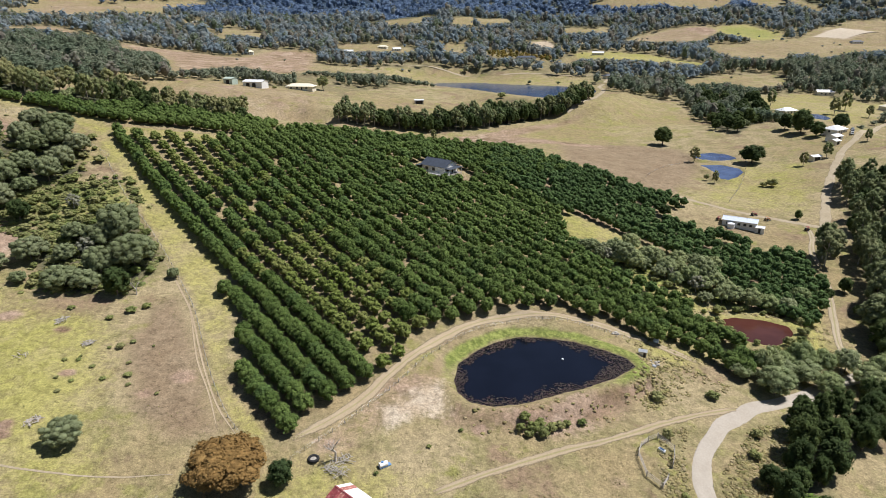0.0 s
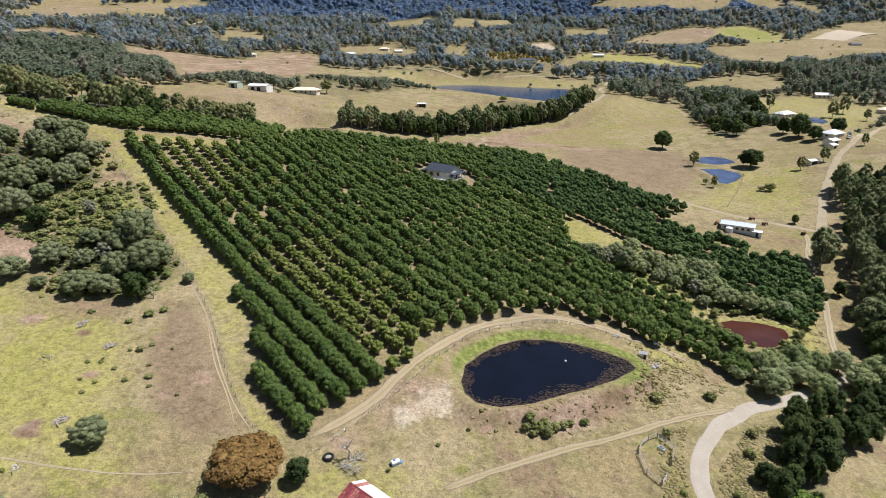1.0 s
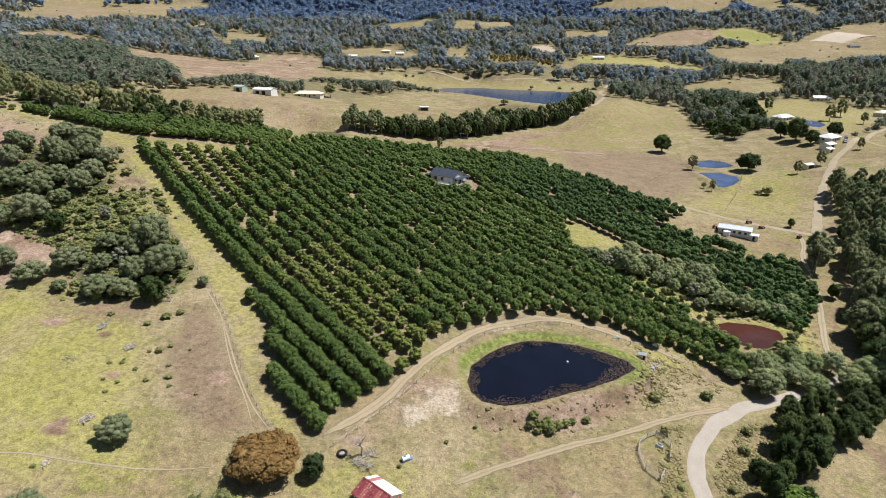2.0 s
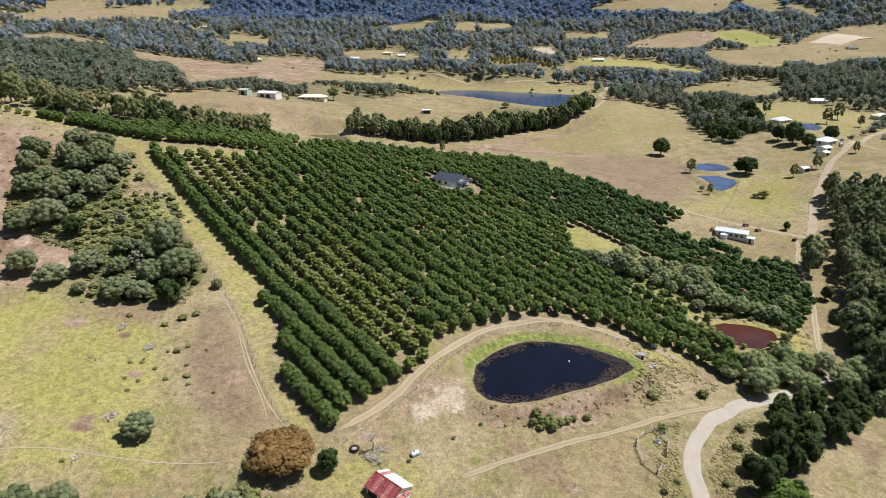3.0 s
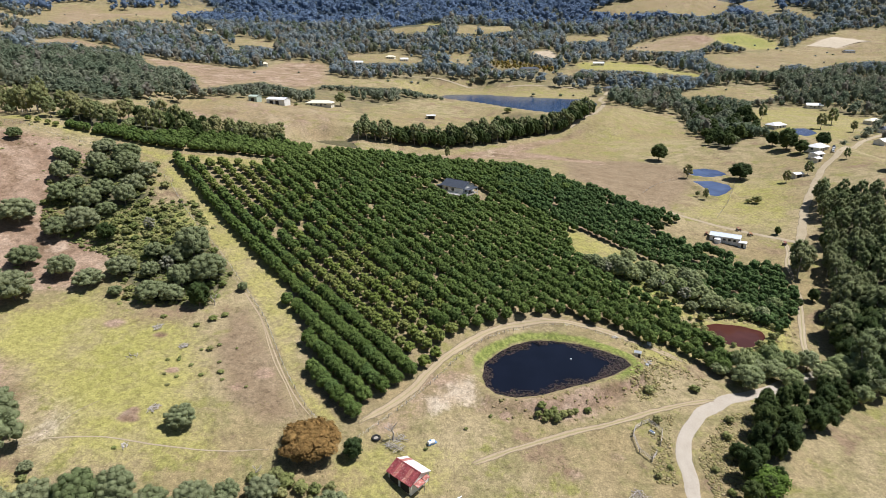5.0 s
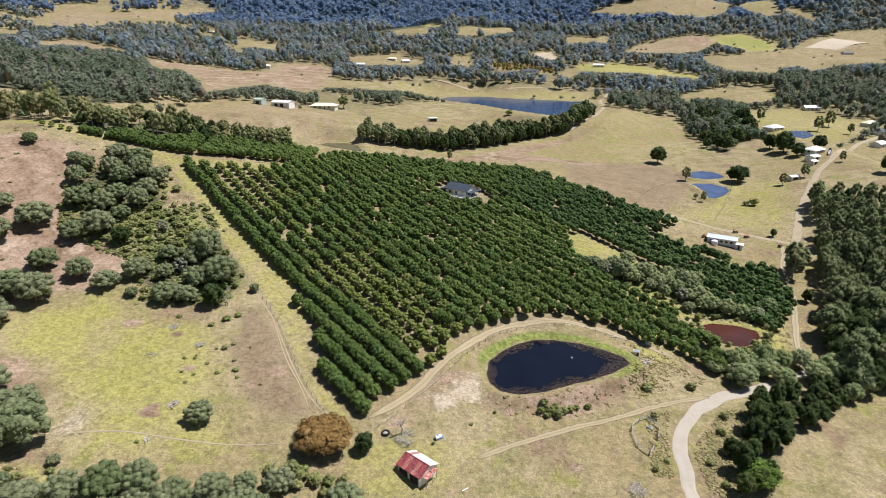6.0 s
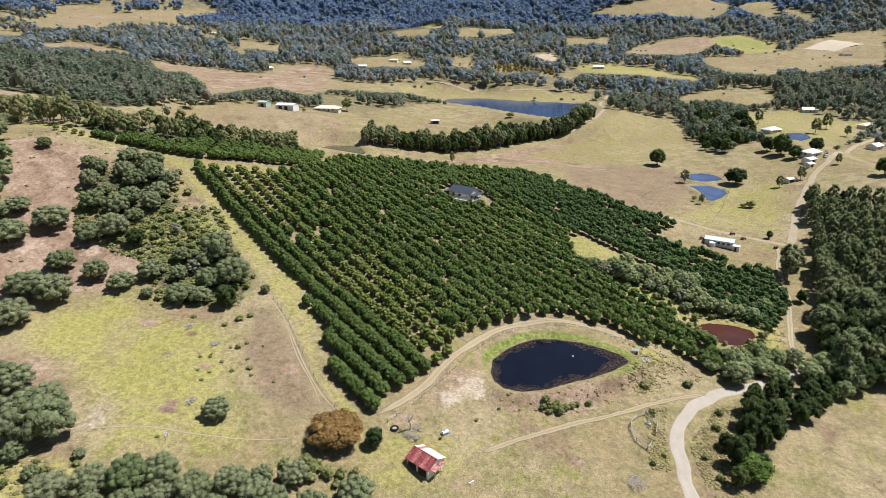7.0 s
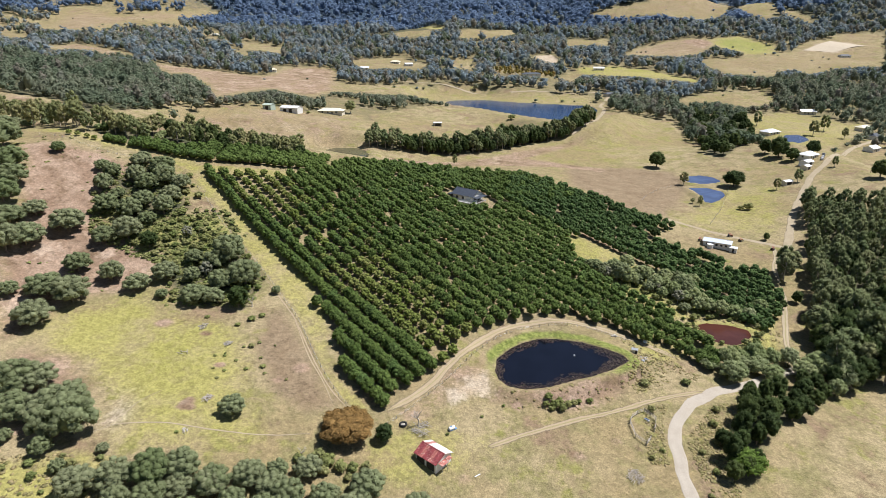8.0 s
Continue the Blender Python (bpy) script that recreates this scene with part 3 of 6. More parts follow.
def build_ground():
    gx, gy = axis(-4200, -185, 190, 4200, 1.1, 1.045), axis(-2600, 62, 290, 4300, 1.1, 1.032)
    x, y = (a.ravel() for a in np.meshgrid(gx, gy))
    z = land(x, y)
    top = np.maximum
    green = region(x, y, GREEN_LEFT, 8) * 0.72
    for outline, soft, amount in ((STRIP, 2, 0.56), (GREEN_FIELD, 15, 0.38), (GREEN_LOW, 6, 0.5), (FIELD_E, 20, 1.0), (FIELD_FARM, 12, 0.5), (FIELD_DAM, 15, 0.45), (FIELD_H, 10, 0.9), (FIELD_EAST, 30, 0.3), (GREEN_PADDOCK, 20, 1.0), (FIELD_P, 20, 0.4), (CREEK_SIDE, 5, 0.75), (LOW_LEFT, 5, 0.8), (GREEN_MEADOW, 10, 0.52), (CREEK_STRIP, 3, 0.62), (SCRUB_MID, 8, 0.6)):
        green = top(green, amount * region(x, y, outline, soft))
    green = top(green, 0.8 * (along(x, y, HEADLAND)[0] < 4.5))
    soil = np.zeros_like(x)
    for outline, soft, amount in ((SOIL_LEFT, 8, 1.0), (SOIL_HILL, 8, 1.0), (SOIL_MID, 7, 0.95), (RED_STRIP, 12, 0.8), (FIELD_RUSSET, 15, 0.5), (SOIL_BUSH, 7, 0.7), (BANK, 4, 0.7), (APRON, 4, 0.5), (EROSION, 1.2, 1.0), (SOIL_TRACK, 5, 0.62), (FIELD_HILL, 20, 0.45), (FIELD_PINK, 15, 0.62), (FIELD_C, 12, 0.7), (FIELD_B, 15, 0.6), (FIELD_D, 30, 0.5), (FIELD_TOP, 30, 0.42), (FIELD_EAST, 25, 0.4)):
        soil = top(soil, amount * region(x, y, outline, soft))
    for sx, sy, sr, amount in ((-85.1, 116.2, 2.4, 1.0), (-94.7, 131.2, 3.0, 0.8), (-110.7, 135.6, 4.5, 0.75), (-87.2, 97.4, 2.2, 1.0), (-83.4, 102, 2.6, 0.6), (-60, 118, 4, 0.8), (-66, 112, 3, 0.7), (8, 110, 3.0, 0.8), (-9, 82, 4.0, 0.5), (24, 92, 5.0, 0.5), (36, 98, 4.0, 0.5)):
        soil = top(soil, amount * np.clip(1.3 - np.hypot(x - sx, (y - sy) * 1.4) / sr, 0, 1))
    brown = top(region(x, y, BROWN_SLOPE, 6) * 0.92, region(x, y, BROWN_FIELD, 10) * 0.95)
    brown = top(brown, 0.42 * region(x, y, ORCHARD_SOUTH, 2))
    brown = top(brown, 0.62 * region(x, y, ORCHARD_EAST, 2))
    pale = top(region(x, y, SCAR, 4) * 0.85, region(x, y, FIELD_SAND, 8))
    pale = top(pale, region(x, y, FIELD_PALE, 10))
    pale = top(pale, 0.5 * region(x, y, SANDY, 8))
    rim = np.abs(inside(x, y, POND_SHORE) - 2.2)
    lush = 0.8 * np.clip(1.3 - rim / 2.6, 0, 1) * smooth(118, 138, y + 0.12 * x)
    lush = top(lush, 0.6 * region(x, y, CREEK, 6))
    lush = top(top(lush, 0.52 * region(x, y, SCRUB_MID, 8)), 0.5 * region(x, y, GREEN_PADDOCK, 20))
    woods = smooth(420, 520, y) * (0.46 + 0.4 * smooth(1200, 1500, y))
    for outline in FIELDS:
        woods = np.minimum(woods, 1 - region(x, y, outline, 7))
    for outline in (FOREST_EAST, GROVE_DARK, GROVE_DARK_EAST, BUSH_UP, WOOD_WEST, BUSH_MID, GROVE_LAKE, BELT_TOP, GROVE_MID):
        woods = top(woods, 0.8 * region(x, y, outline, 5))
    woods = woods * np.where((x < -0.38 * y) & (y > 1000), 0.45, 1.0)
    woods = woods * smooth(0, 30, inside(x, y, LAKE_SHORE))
    # where the haze-blue tone lies: wooded ground far up the valley
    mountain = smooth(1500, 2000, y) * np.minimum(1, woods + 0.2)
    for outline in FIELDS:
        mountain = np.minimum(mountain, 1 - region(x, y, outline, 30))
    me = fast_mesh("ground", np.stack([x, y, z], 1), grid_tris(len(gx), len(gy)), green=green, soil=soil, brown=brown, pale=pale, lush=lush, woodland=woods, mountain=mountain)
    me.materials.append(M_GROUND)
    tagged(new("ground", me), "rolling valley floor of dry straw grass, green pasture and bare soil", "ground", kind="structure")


build_ground()


def round_line(points, step=2.0):
    """A smooth line through the points (Catmull-Rom), as an array of places about step apart."""
    p = np.array([points[0]] + list(points) + [points[-1]], dtype=float)
    out = []
    for k in range(1, len(p) - 2):
        n = max(2, int(np.hypot(*(p[k + 1] - p[k])) / step))
        for u in np.arange(n) / n:
            out.append(0.5 * (2 * p[k] + (p[k + 1] - p[k - 1]) * u + (2 * p[k - 1] - 5 * p[k] + 4 * p[k + 1] - p[k + 2]) * u ** 2 + (3 * p[k] - p[k - 1] - 3 * p[k + 1] + p[k + 2]) * u ** 3))
    out.append(p[-2])
    return np.array(out)


def round_shore(points):
    line = round_line(list(points) + [points[0]], 1.2)[:-1]
    return line


def build_water(name, shore, level, material, label):
    line = round_shore(shore)
    mid = line.mean(0)
    rings, verts = 5, []
    for r in range(1, rings + 1):
        f = r / rings * 1.03
        verts.append(np.column_stack([mid + (line - mid) * f, np.full(len(line), level)]))
    n = len(line)
    verts = np.vstack([[[*mid, level]]] + verts)
    tris = [(0, 1 + k, 1 + (k + 1) % n) for k in range(n)]
    for r in range(rings - 1):
        a, b = 1 + r * n, 1 + (r + 1) * n
        for k in range(n):
            m = (k + 1) % n
            tris += [(a + k, b + k, b + m), (a + k, b + m, a + m)]
    me = fast_mesh(name, verts, tris)
    me.materials.append(material)
    return tagged(new(name, me), label, "water", kind="structure")


build_water("water_farm_pond", POND_SHORE, 0.0, M_POND, "dark still farm pond ringed with lily pads")
build_water("water_red_pond", RED_SHORE, -2.6, M_RED_POND, "small muddy red pond beside the orchard")
build_water("water_upper_dam", UPPER_SHORE, 10.0, M_PALE_BLUE, "small blue dam in dry pasture")
build_water("water_lower_dam", LOWER_SHORE, 9.2, M_PALE_BLUE, "small blue dam beside its twin in dry pasture")
build_water("water_lake", LAKE_SHORE, 28.0, M_BLUE, "long blue lake bending behind a belt of trees")
build_water("water_brown_dam", DAM_SHORE, 21.5, M_BROWN_POND, "green-brown dam behind the orchard")
build_water("water_house_dam", FARM_SHORE, 17.0, M_PALE_BLUE, "pale blue dam near the farm houses")


def build_track(name, points, width, material, label, grass=0.0, lift=0.09, faint=0.0):
    """A strip laid on the ground with ragged edges; grass: how much of it grows between the wheel ruts."""
    line = round_line(points, 1.5)
    way = np.gradient(line, axis=0)
    way /= np.hypot(way[:, 0], way[:, 1])[:, None]
    side = np.column_stack([way[:, 1], -way[:, 0]])
    across = np.linspace(-1, 1, 9)
    k = np.arange(len(line))
    rows, rut = [], []
    for a in across:
        w = width / 2 * (1 + 0.12 * np.sin(k * 0.37 + a) + 0.08 * np.sin(k * 0.91 + 2 * a))
        q = line + side * (a * w)[:, None]
        z = land(q[:, 0], q[:, 1]) + lift * (1 - abs(a) ** 4 * 1.6) - 0.03 * math.cos(a * 4.7)
        rows.append(np.column_stack([q, z]))
        rut.append(np.full(len(line), grass * (math.exp(-(a / 0.22) ** 2) + 0.9 * smooth(0.72, 1.0, abs(a)))))
    ends = faint * (1 - smooth(0, 14, np.minimum(k, len(line) - 1 - k) * 1.5))
    edge = np.stack([np.abs(a) ** 1.5 * 0.8 + faint * 0.3 + ends for a in across], 1).ravel()
    verts = np.stack(rows, 1).reshape(-1, 3)
    me = fast_mesh(name, verts, grid_tris(9, len(line)), rut=np.stack(rut, 1).ravel(), edge=edge)
    me.materials.append(material)
    return tagged(new(name, me), label, "road", kind="structure")


build_track("road", [(52, 40), (52, 79), (52, 86), (53, 92), (54, 98), (56, 104), (60, 110), (65, 116), (71, 120), (78, 124), (86, 127), (95, 131), (108, 138), (122, 144), (140, 150)], 4.3, M_ROAD, "pale gravel road curving past the pond", 0.1)
build_track("road_creek_track", [(108, 138), (116, 150), (119, 158), (124, 168), (130, 180), (136, 193), (140, 201)], 2.8, M_TRACK, "shaded grassy track beside the gum forest", 0.95, faint=0.7)
build_track("road_valley", [(148, 217), (151, 223), (157, 232), (166, 246), (176, 263), (189, 283), (214, 318), (234, 344), (257, 368), (326, 449), (371, 486), (420, 520)], 4.6, M_TRACK, "pale gravel road running up the valley", 0.1, faint=0.35)
build_track("road_track", [(82, 125), (71, 122.5), (60, 119), (52, 116), (45, 113), (37, 109.5), (27, 106), (16, 101.5), (2, 95), (-10, 88)], 3.0, M_GRASSY, "grassy farm track leaving the gravel road", 0.9, faint=1.45)
build_track("road_pond_track", [(76, 135), (71, 139), (65, 143.7), (58, 148.3), (52, 151.3), (44, 155.2), (34, 157.6), (23, 157.2), (13, 154.3), (5.5, 149), (-0.8, 142.5), (-7.5, 134), (-13, 126), (-17, 119), (-22, 112.5), (-28.5, 106), (-34.5, 100.8), (-39, 97)], 3.8, M_GRASSY, "dry earth track between orchard and pond", 0.75, faint=1.2)
build_track("road_shed_drive", [(160, 233), (155, 237), (149, 242), (139, 249), (130, 256), (121, 264), (111, 272)], 3.0, M_TRACK, "dry earth drive past the long white shed", 0.3)
build_track("road_shed_loop", [(150, 241), (152, 235), (149, 226), (143, 215), (140, 206), (138, 198)], 2.6, M_TRACK, "worn earth loop from the shed to the forest track", 0.8, faint=0.6)
build_track("road_lake_track", [(100, 482), (124, 512), (140, 548), (158, 600), (164, 640), (190, 704)], 5.0, M_TRACK, "pale earth track below the lake bank", 0.1, faint=0.5)
build_track("road_far_lane", [(-86, 772), (-33, 758), (33, 738), (104, 726), (153, 719), (191, 729)], 3.6, M_TRACK, "straight lane behind the lake", 0.1, faint=0.5)


def build_patch(name, corners, material, label, n=14, lift=0.5):
    """A sown or bare field as a sheet draped over the ground between four corners."""
    u, v = (a.ravel() for a in np.meshgrid(np.linspace(0, 1, n), np.linspace(0, 1, n)))
    c = np.array(corners, dtype=float)
    q = c[0] * ((1 - u) * (1 - v))[:, None] + c[1] * (u * (1 - v))[:, None] + c[2] * (u * v)[:, None] + c[3] * ((1 - u) * v)[:, None]
    me = fast_mesh(name, np.column_stack([q, land(q[:, 0], q[:, 1]) + lift]), grid_tris(n, n), rut=np.zeros(n * n), edge=np.zeros(n * n))
    me.materials.append(material)
    return tagged(new(name, me), label, "field", kind="structure")


build_patch("ground_sand_field", FIELD_SAND, dirt_paint("bare_pale_soil", (0.44, 0.37, 0.28), (0.50, 0.43, 0.33)), "pale bare ploughed field on the far slope")
build_track("road_fence_path", [(-39, 98.5), (-48.9, 109.4), (-56.6, 121.9), (-63.9, 136.2), (-68.5, 144.4), (-76, 155.2), (-86, 168.6)], 0.6, M_GRASSY, "narrow worn path along the slope fence", 0.0, 0.05, 0.75)
build_track("road_cattle_path", [(-74.7, 154.3), (-70.3, 148.4), (-65.8, 139.1), (-59, 124.3), (-52.4, 113.3), (-47, 103), (-43, 97)], 0.6, M_GRASSY, "narrow cattle path across the brown slope", 0.0, 0.05, 1.0)

build_track("road_pasture_trail", [(-112, 83), (-105.5, 88.7), (-101.2, 89.9), (-90.6, 91.1), (-78, 90), (-64, 90), (-52, 92)], 0.5, M_TRACK, "faint stock trail across the green pasture", 0.0, 0.05, 0.5)
build_track("road_pasture_trail_up", [(-107, 87.5), (-104, 93), (-101.6, 98.9), (-97, 104)], 0.45, M_TRACK, "faint stock trail climbing the green pasture", 0.0, 0.05, 0.6)

# ---- trees ----
ICO = {}
for sub in (1, 2):
    bm = bmesh.new()
    bmesh.ops.create_icosphere(bm, subdivisions=sub, radius=1)
    ICO[sub] = (np.array([v.co for v in bm.verts]), np.array([[v.index for v in f.verts] for f in bm.faces]))
    bm.free()


def unit(v):
    return v / np.linalg.norm(v, axis=-1, keepdims=True)


def leaf_cards(rng, centre, radius, n, size, up=0.35, shell=(0.8, 1.15), bottom=-0.55, heart=None, ragged=0.38):
    """n small bent leaf sprays on the skin of a blob: places and triangles."""
    d = unit(rng.normal(size=(n * 2, 3)))
    d = d[d[:, 2] > bottom][:n]
    n = len(d)
    at = centre + d * radius * rng.uniform(shell[0], shell[1], (n, 1))
    dome = d if heart is None else 0.55 * d + 0.75 * unit(at - heart)
    normal = unit(dome + rng.normal(size=(n, 3)) * (0.55 if heart is None else ragged) + np.array([0, 0, up]))
    a = unit(np.cross(normal, rng.normal(size=(n, 3))))
    b = np.cross(normal, a)
    s = (size * rng.uniform(0.6, 1.3, (n, 1)))
    v = np.stack([at - a * s * 0.5, at + b * s * 0.42 - normal * s * 0.12, at + a * s * 0.55, at - b * s * 0.42 - normal * s * 0.12], 1).reshape(-1, 3)
    k = np.arange(n)[:, None] * 4
    return v, np.concatenate([k + [0, 1, 2], k + [0, 2, 3]])


def lumpy_blob(rng, centre, radius, sub=1, rough=0.22):
    v, t = ICO[sub]
    bumps = unit(rng.normal(size=(9, 3)))
    r = 0.66 + rough * np.max(v @ bumps.T, axis=1) + rng.normal(size=len(v)) * 0.05
    return centre + v * r[:, None] * radius, t


def merge(parts):
    verts, tris, base = [], [], 0
    for v, t in parts:
        verts.append(v)
        tris.append(t + base)
        base += len(v)
    return np.vstack(verts), np.vstack(tris)


def stem(a, b, ra, rb, sides=6):
    a, b = np.array(a, dtype=float), np.array(b, dtype=float)
    d = unit(b - a)
    u = unit(np.cross(d, [0.31, 0.77, 0.2]))
    w = np.cross(d, u)
    ring = [(math.cos(k * math.tau / sides), math.sin(k * math.tau / sides)) for k in range(sides)]
    v = np.array([a + ra * (c * u + s * w) for c, s in ring] + [b + rb * (c * u + s * w) for c, s in ring])
    t = []
    for k in range(sides):
        m = (k + 1) % sides
        t += [(k, m, sides + m), (k, sides + m, sides + k)]
    return v, np.array(t)


def make_crown(seed, width, height, low, blobs, leaves, leaf, blob=0.42, dome=0.0, sub=1, open_=False, ragged=0.38, core=True):
    """Crown between the heights low and height, width across: blobs of leaf sprays round and over each other."""
    rng = np.random.default_rng(seed)
    parts, tips = [], []
    rad, mid, half = width / 2, (low + height) / 2, (height - low) / 2
    golden = 2.39996
    for k in range(blobs):
        f = (k + 0.5) / blobs
        zz = 1 - (1.75 - dome * 0.5) * f
        ring = math.sqrt(max(0.0, 1 - zz * zz))
        a = golden * k + rng.uniform(-0.35, 0.35)
        out = (1 - blob) * rng.uniform(0.82, 1.12)
        c = np.array([math.cos(a) * ring * rad * out, math.sin(a) * ring * rad * out, mid + zz * half * (1 - blob * 0.8) * rng.uniform(0.88, 1.08)])
        r = np.array([rad, rad, half * 1.05]) * blob * rng.uniform(0.8, 1.22)
        if open_:
            r = r * np.array([1.0, 1.0, 0.75])
        if core:
            parts.append(lumpy_blob(rng, c, r, sub))
        parts.append(leaf_cards(rng, c, r, leaves, leaf, shell=(0.9, 1.08) if ragged < 0.2 else (0.8, 1.15), heart=np.array([0, 0, low + 0.25 * (height - low)]), ragged=ragged))
        tips.append(c)
    if not open_ or not core:
        parts.append(lumpy_blob(rng, np.array([0, 0, mid - 0.05 * half]), np.array([rad, rad, half]) * 0.74, 2 if core else 1))
    return merge(parts), tips


def make_trunk(seed, height, thick, tips, limbs=5):
    rng = np.random.default_rng(seed)
    lean = rng.uniform(-0.04, 0.04, 2) * height
    top = np.array([lean[0], lean[1], height * 0.62])
    parts = [stem((0, 0, -0.4), top * 0.5, thick, thick * 0.75), stem(top * 0.5, top, thick * 0.75, thick * 0.4)]
    for k in range(min(limbs, len(tips))):
        t = tips[(k * 3) % len(tips)]
        root = top * rng.uniform(0.45, 0.95)
        parts.append(stem(root, root + (t - root) * 0.9, thick * 0.36, thick * 0.1, 5))
    return merge(parts)


class Kind:
    """A kind of tree: a few shapes that all trees of the kind share."""

    def __init__(self, name, crown_paint, bark, shapes, label, category="tree"):
        self.name, self.label, self.category, self.crown_paint, self.bark = name, label, category, crown_paint, bark
        self.shapes = []
        for k, spec in enumerate(shapes):
            seed, thick = spec.pop("seed", 11 * k + 3), spec.pop("thick", 0.2)
            (cv, ct), tips = make_crown(seed, **spec)
            tv, tt = make_trunk(seed, spec["height"], thick, tips)
            crown, trunk = fast_mesh("crown", cv, ct), fast_mesh("trunk", tv, tt)
            crown.materials.append(crown_paint)
            trunk.materials.append(bark)
            self.shapes.append((crown, trunk, cv, ct, tv, tt))

    def plant(self, x, y, size=1.0, tall=1.0, rng=random, group="", label="", shape=None, turn=None):
        crown, trunk = self.shapes[rng.randrange(len(self.shapes)) if shape is None else shape][:2]
        top = new(self.name)
        top.empty_display_size = 0.3
        top.matrix_world = Matrix.LocRotScale((x, y, ground_at(x, y)), Euler((0, 0, rng.uniform(0, math.tau) if turn is None else turn)), (size, size, size * tall))
        for part_name, me in (("trunk", trunk), ("crown", crown)):
            new(part_name, me).parent = top
        return tagged(top, label or self.label, self.category, group)


def joined(name, kind_list, spots, label, category, materials=None, with_trunk=True):
    """Many trees as one object. spots: x, y, size, tall, which kind."""
    rng = np.random.default_rng(len(spots))
    if not len(spots):
        return None
    ground = land(np.array([s[0] for s in spots]), np.array([s[1] for s in spots]))
    patchy = waves(np.array([s[0] for s in spots]), np.array([s[1] for s in spots]), 38, 1.9)
    for which, kind in enumerate(kind_list):
        verts, tris, tint, base = [], [], [], 0
        for k, ((x, y, size, tall, w), z) in enumerate(zip(spots, ground)):
            if w != which:
                continue
            shape = kind.shapes[rng.integers(len(kind.shapes))]
            a = rng.uniform(0, math.tau)
            c, s = math.cos(a) * size, math.sin(a) * size
            v = shape[2]
            q = np.column_stack([v[:, 0] * c - v[:, 1] * s + x, v[:, 0] * s + v[:, 1] * c + y, v[:, 2] * size * tall + z])
            verts.append(q)
            tris.append(shape[3] + base)
            tint.append(np.full(len(v), (0.5 + 0.32 * patchy[k] + rng.uniform(-0.2, 0.2)) % 1.0))
            base += len(v)
        if not verts:
            continue
        me = fast_mesh(name, np.vstack(verts), np.vstack(tris), tint=np.concatenate(tint))
        me.materials.append(kind.crown_paint)
        tagged(new(name, me), label, category, kind="stuff")


ORCHARD = Kind("orchard_tree", M_ORCHARD, M_BARK, [dict(width=5.0, height=4.7 + 0.2 * k, low=0.1, blobs=17, leaves=44, leaf=0.42, blob=0.36, dome=0.5, thick=0.16) for k in range(4)], "dense dark green orchard tree in a planted row")
ORCHARD_DRY = Kind("orchard_tree", M_ORCHARD_DRY, M_BARK, [dict(width=4.9, height=4.2 + 0.25 * k, low=0.3, blobs=15, leaves=30, leaf=0.46, blob=0.32, dome=0.3, seed=91 + k, thick=0.16) for k in range(3)], "sparse yellowed orchard tree in a planted row")
GUM = Kind("gum_tree", M_GUM, M_GUMBARK, [dict(width=9.5, height=14.5 + 1.5 * k, low=2.6 - 0.6 * k, blobs=20, leaves=52, leaf=0.66, blob=0.29, open_=True, seed=31 + k, thick=0.32) for k in range(4)], "tall olive-green gum tree with a pale trunk")
GUM_DARK = Kind("gum_tree", M_GUM_DARK, M_GUMBARK, [dict(width=9.5, height=14.5 + 1.5 * k, low=2.6 - 0.6 * k, blobs=20, leaves=46, leaf=0.7, blob=0.29, open_=True, seed=35 + k, thick=0.32) for k in range(4)], "tall brown-olive gum tree in a dense forest")
WATTLE = Kind("wattle_tree", M_WATTLE, M_BARK, [dict(ragged=0.12, width=9.2, height=6.2 + 0.5 * k, low=0.2, blobs=48, leaves=56, leaf=0.25, blob=0.21, dome=0.45, seed=51 + k, thick=0.25) for k in range(4)], "rounded grey-green wattle tree on the slope")
DARK = Kind("rainforest_tree", M_DARK, M_BARK, [dict(width=8.5, height=11.0 + k, low=0.8, blobs=22, leaves=54, leaf=0.58, blob=0.31, seed=71 + k, thick=0.3) for k in range(3)], "dense dark green broadleaf tree")
WILLOW = Kind("willow_tree", M_WILLOW, M_BARK, [dict(width=9.0, height=8.5, low=0.8, blobs=26, leaves=70, leaf=0.38, blob=0.27, dome=0.3, seed=81 + k, thick=0.25) for k in range(2)], "pale grey-green feathery creek tree")
SHRUB = Kind("shrub", M_SHRUB, M_BARK, [dict(width=2.6, height=1.7, low=0.02, blobs=8, leaves=22, leaf=0.3, blob=0.4, dome=0.5, seed=61 + k, thick=0.06) for k in range(3)], "low scrubby green bush in the grass", "bush")
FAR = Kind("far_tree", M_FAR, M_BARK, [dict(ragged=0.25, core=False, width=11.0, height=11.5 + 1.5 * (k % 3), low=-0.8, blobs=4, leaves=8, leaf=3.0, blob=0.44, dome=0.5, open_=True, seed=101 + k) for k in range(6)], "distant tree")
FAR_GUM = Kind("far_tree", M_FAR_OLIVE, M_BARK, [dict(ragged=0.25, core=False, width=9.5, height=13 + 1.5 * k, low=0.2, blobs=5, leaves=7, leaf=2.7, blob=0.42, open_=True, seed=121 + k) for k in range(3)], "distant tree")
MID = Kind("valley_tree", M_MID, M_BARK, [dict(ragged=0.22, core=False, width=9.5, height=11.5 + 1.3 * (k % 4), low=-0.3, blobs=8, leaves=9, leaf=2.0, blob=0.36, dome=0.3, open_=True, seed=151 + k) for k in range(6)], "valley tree")
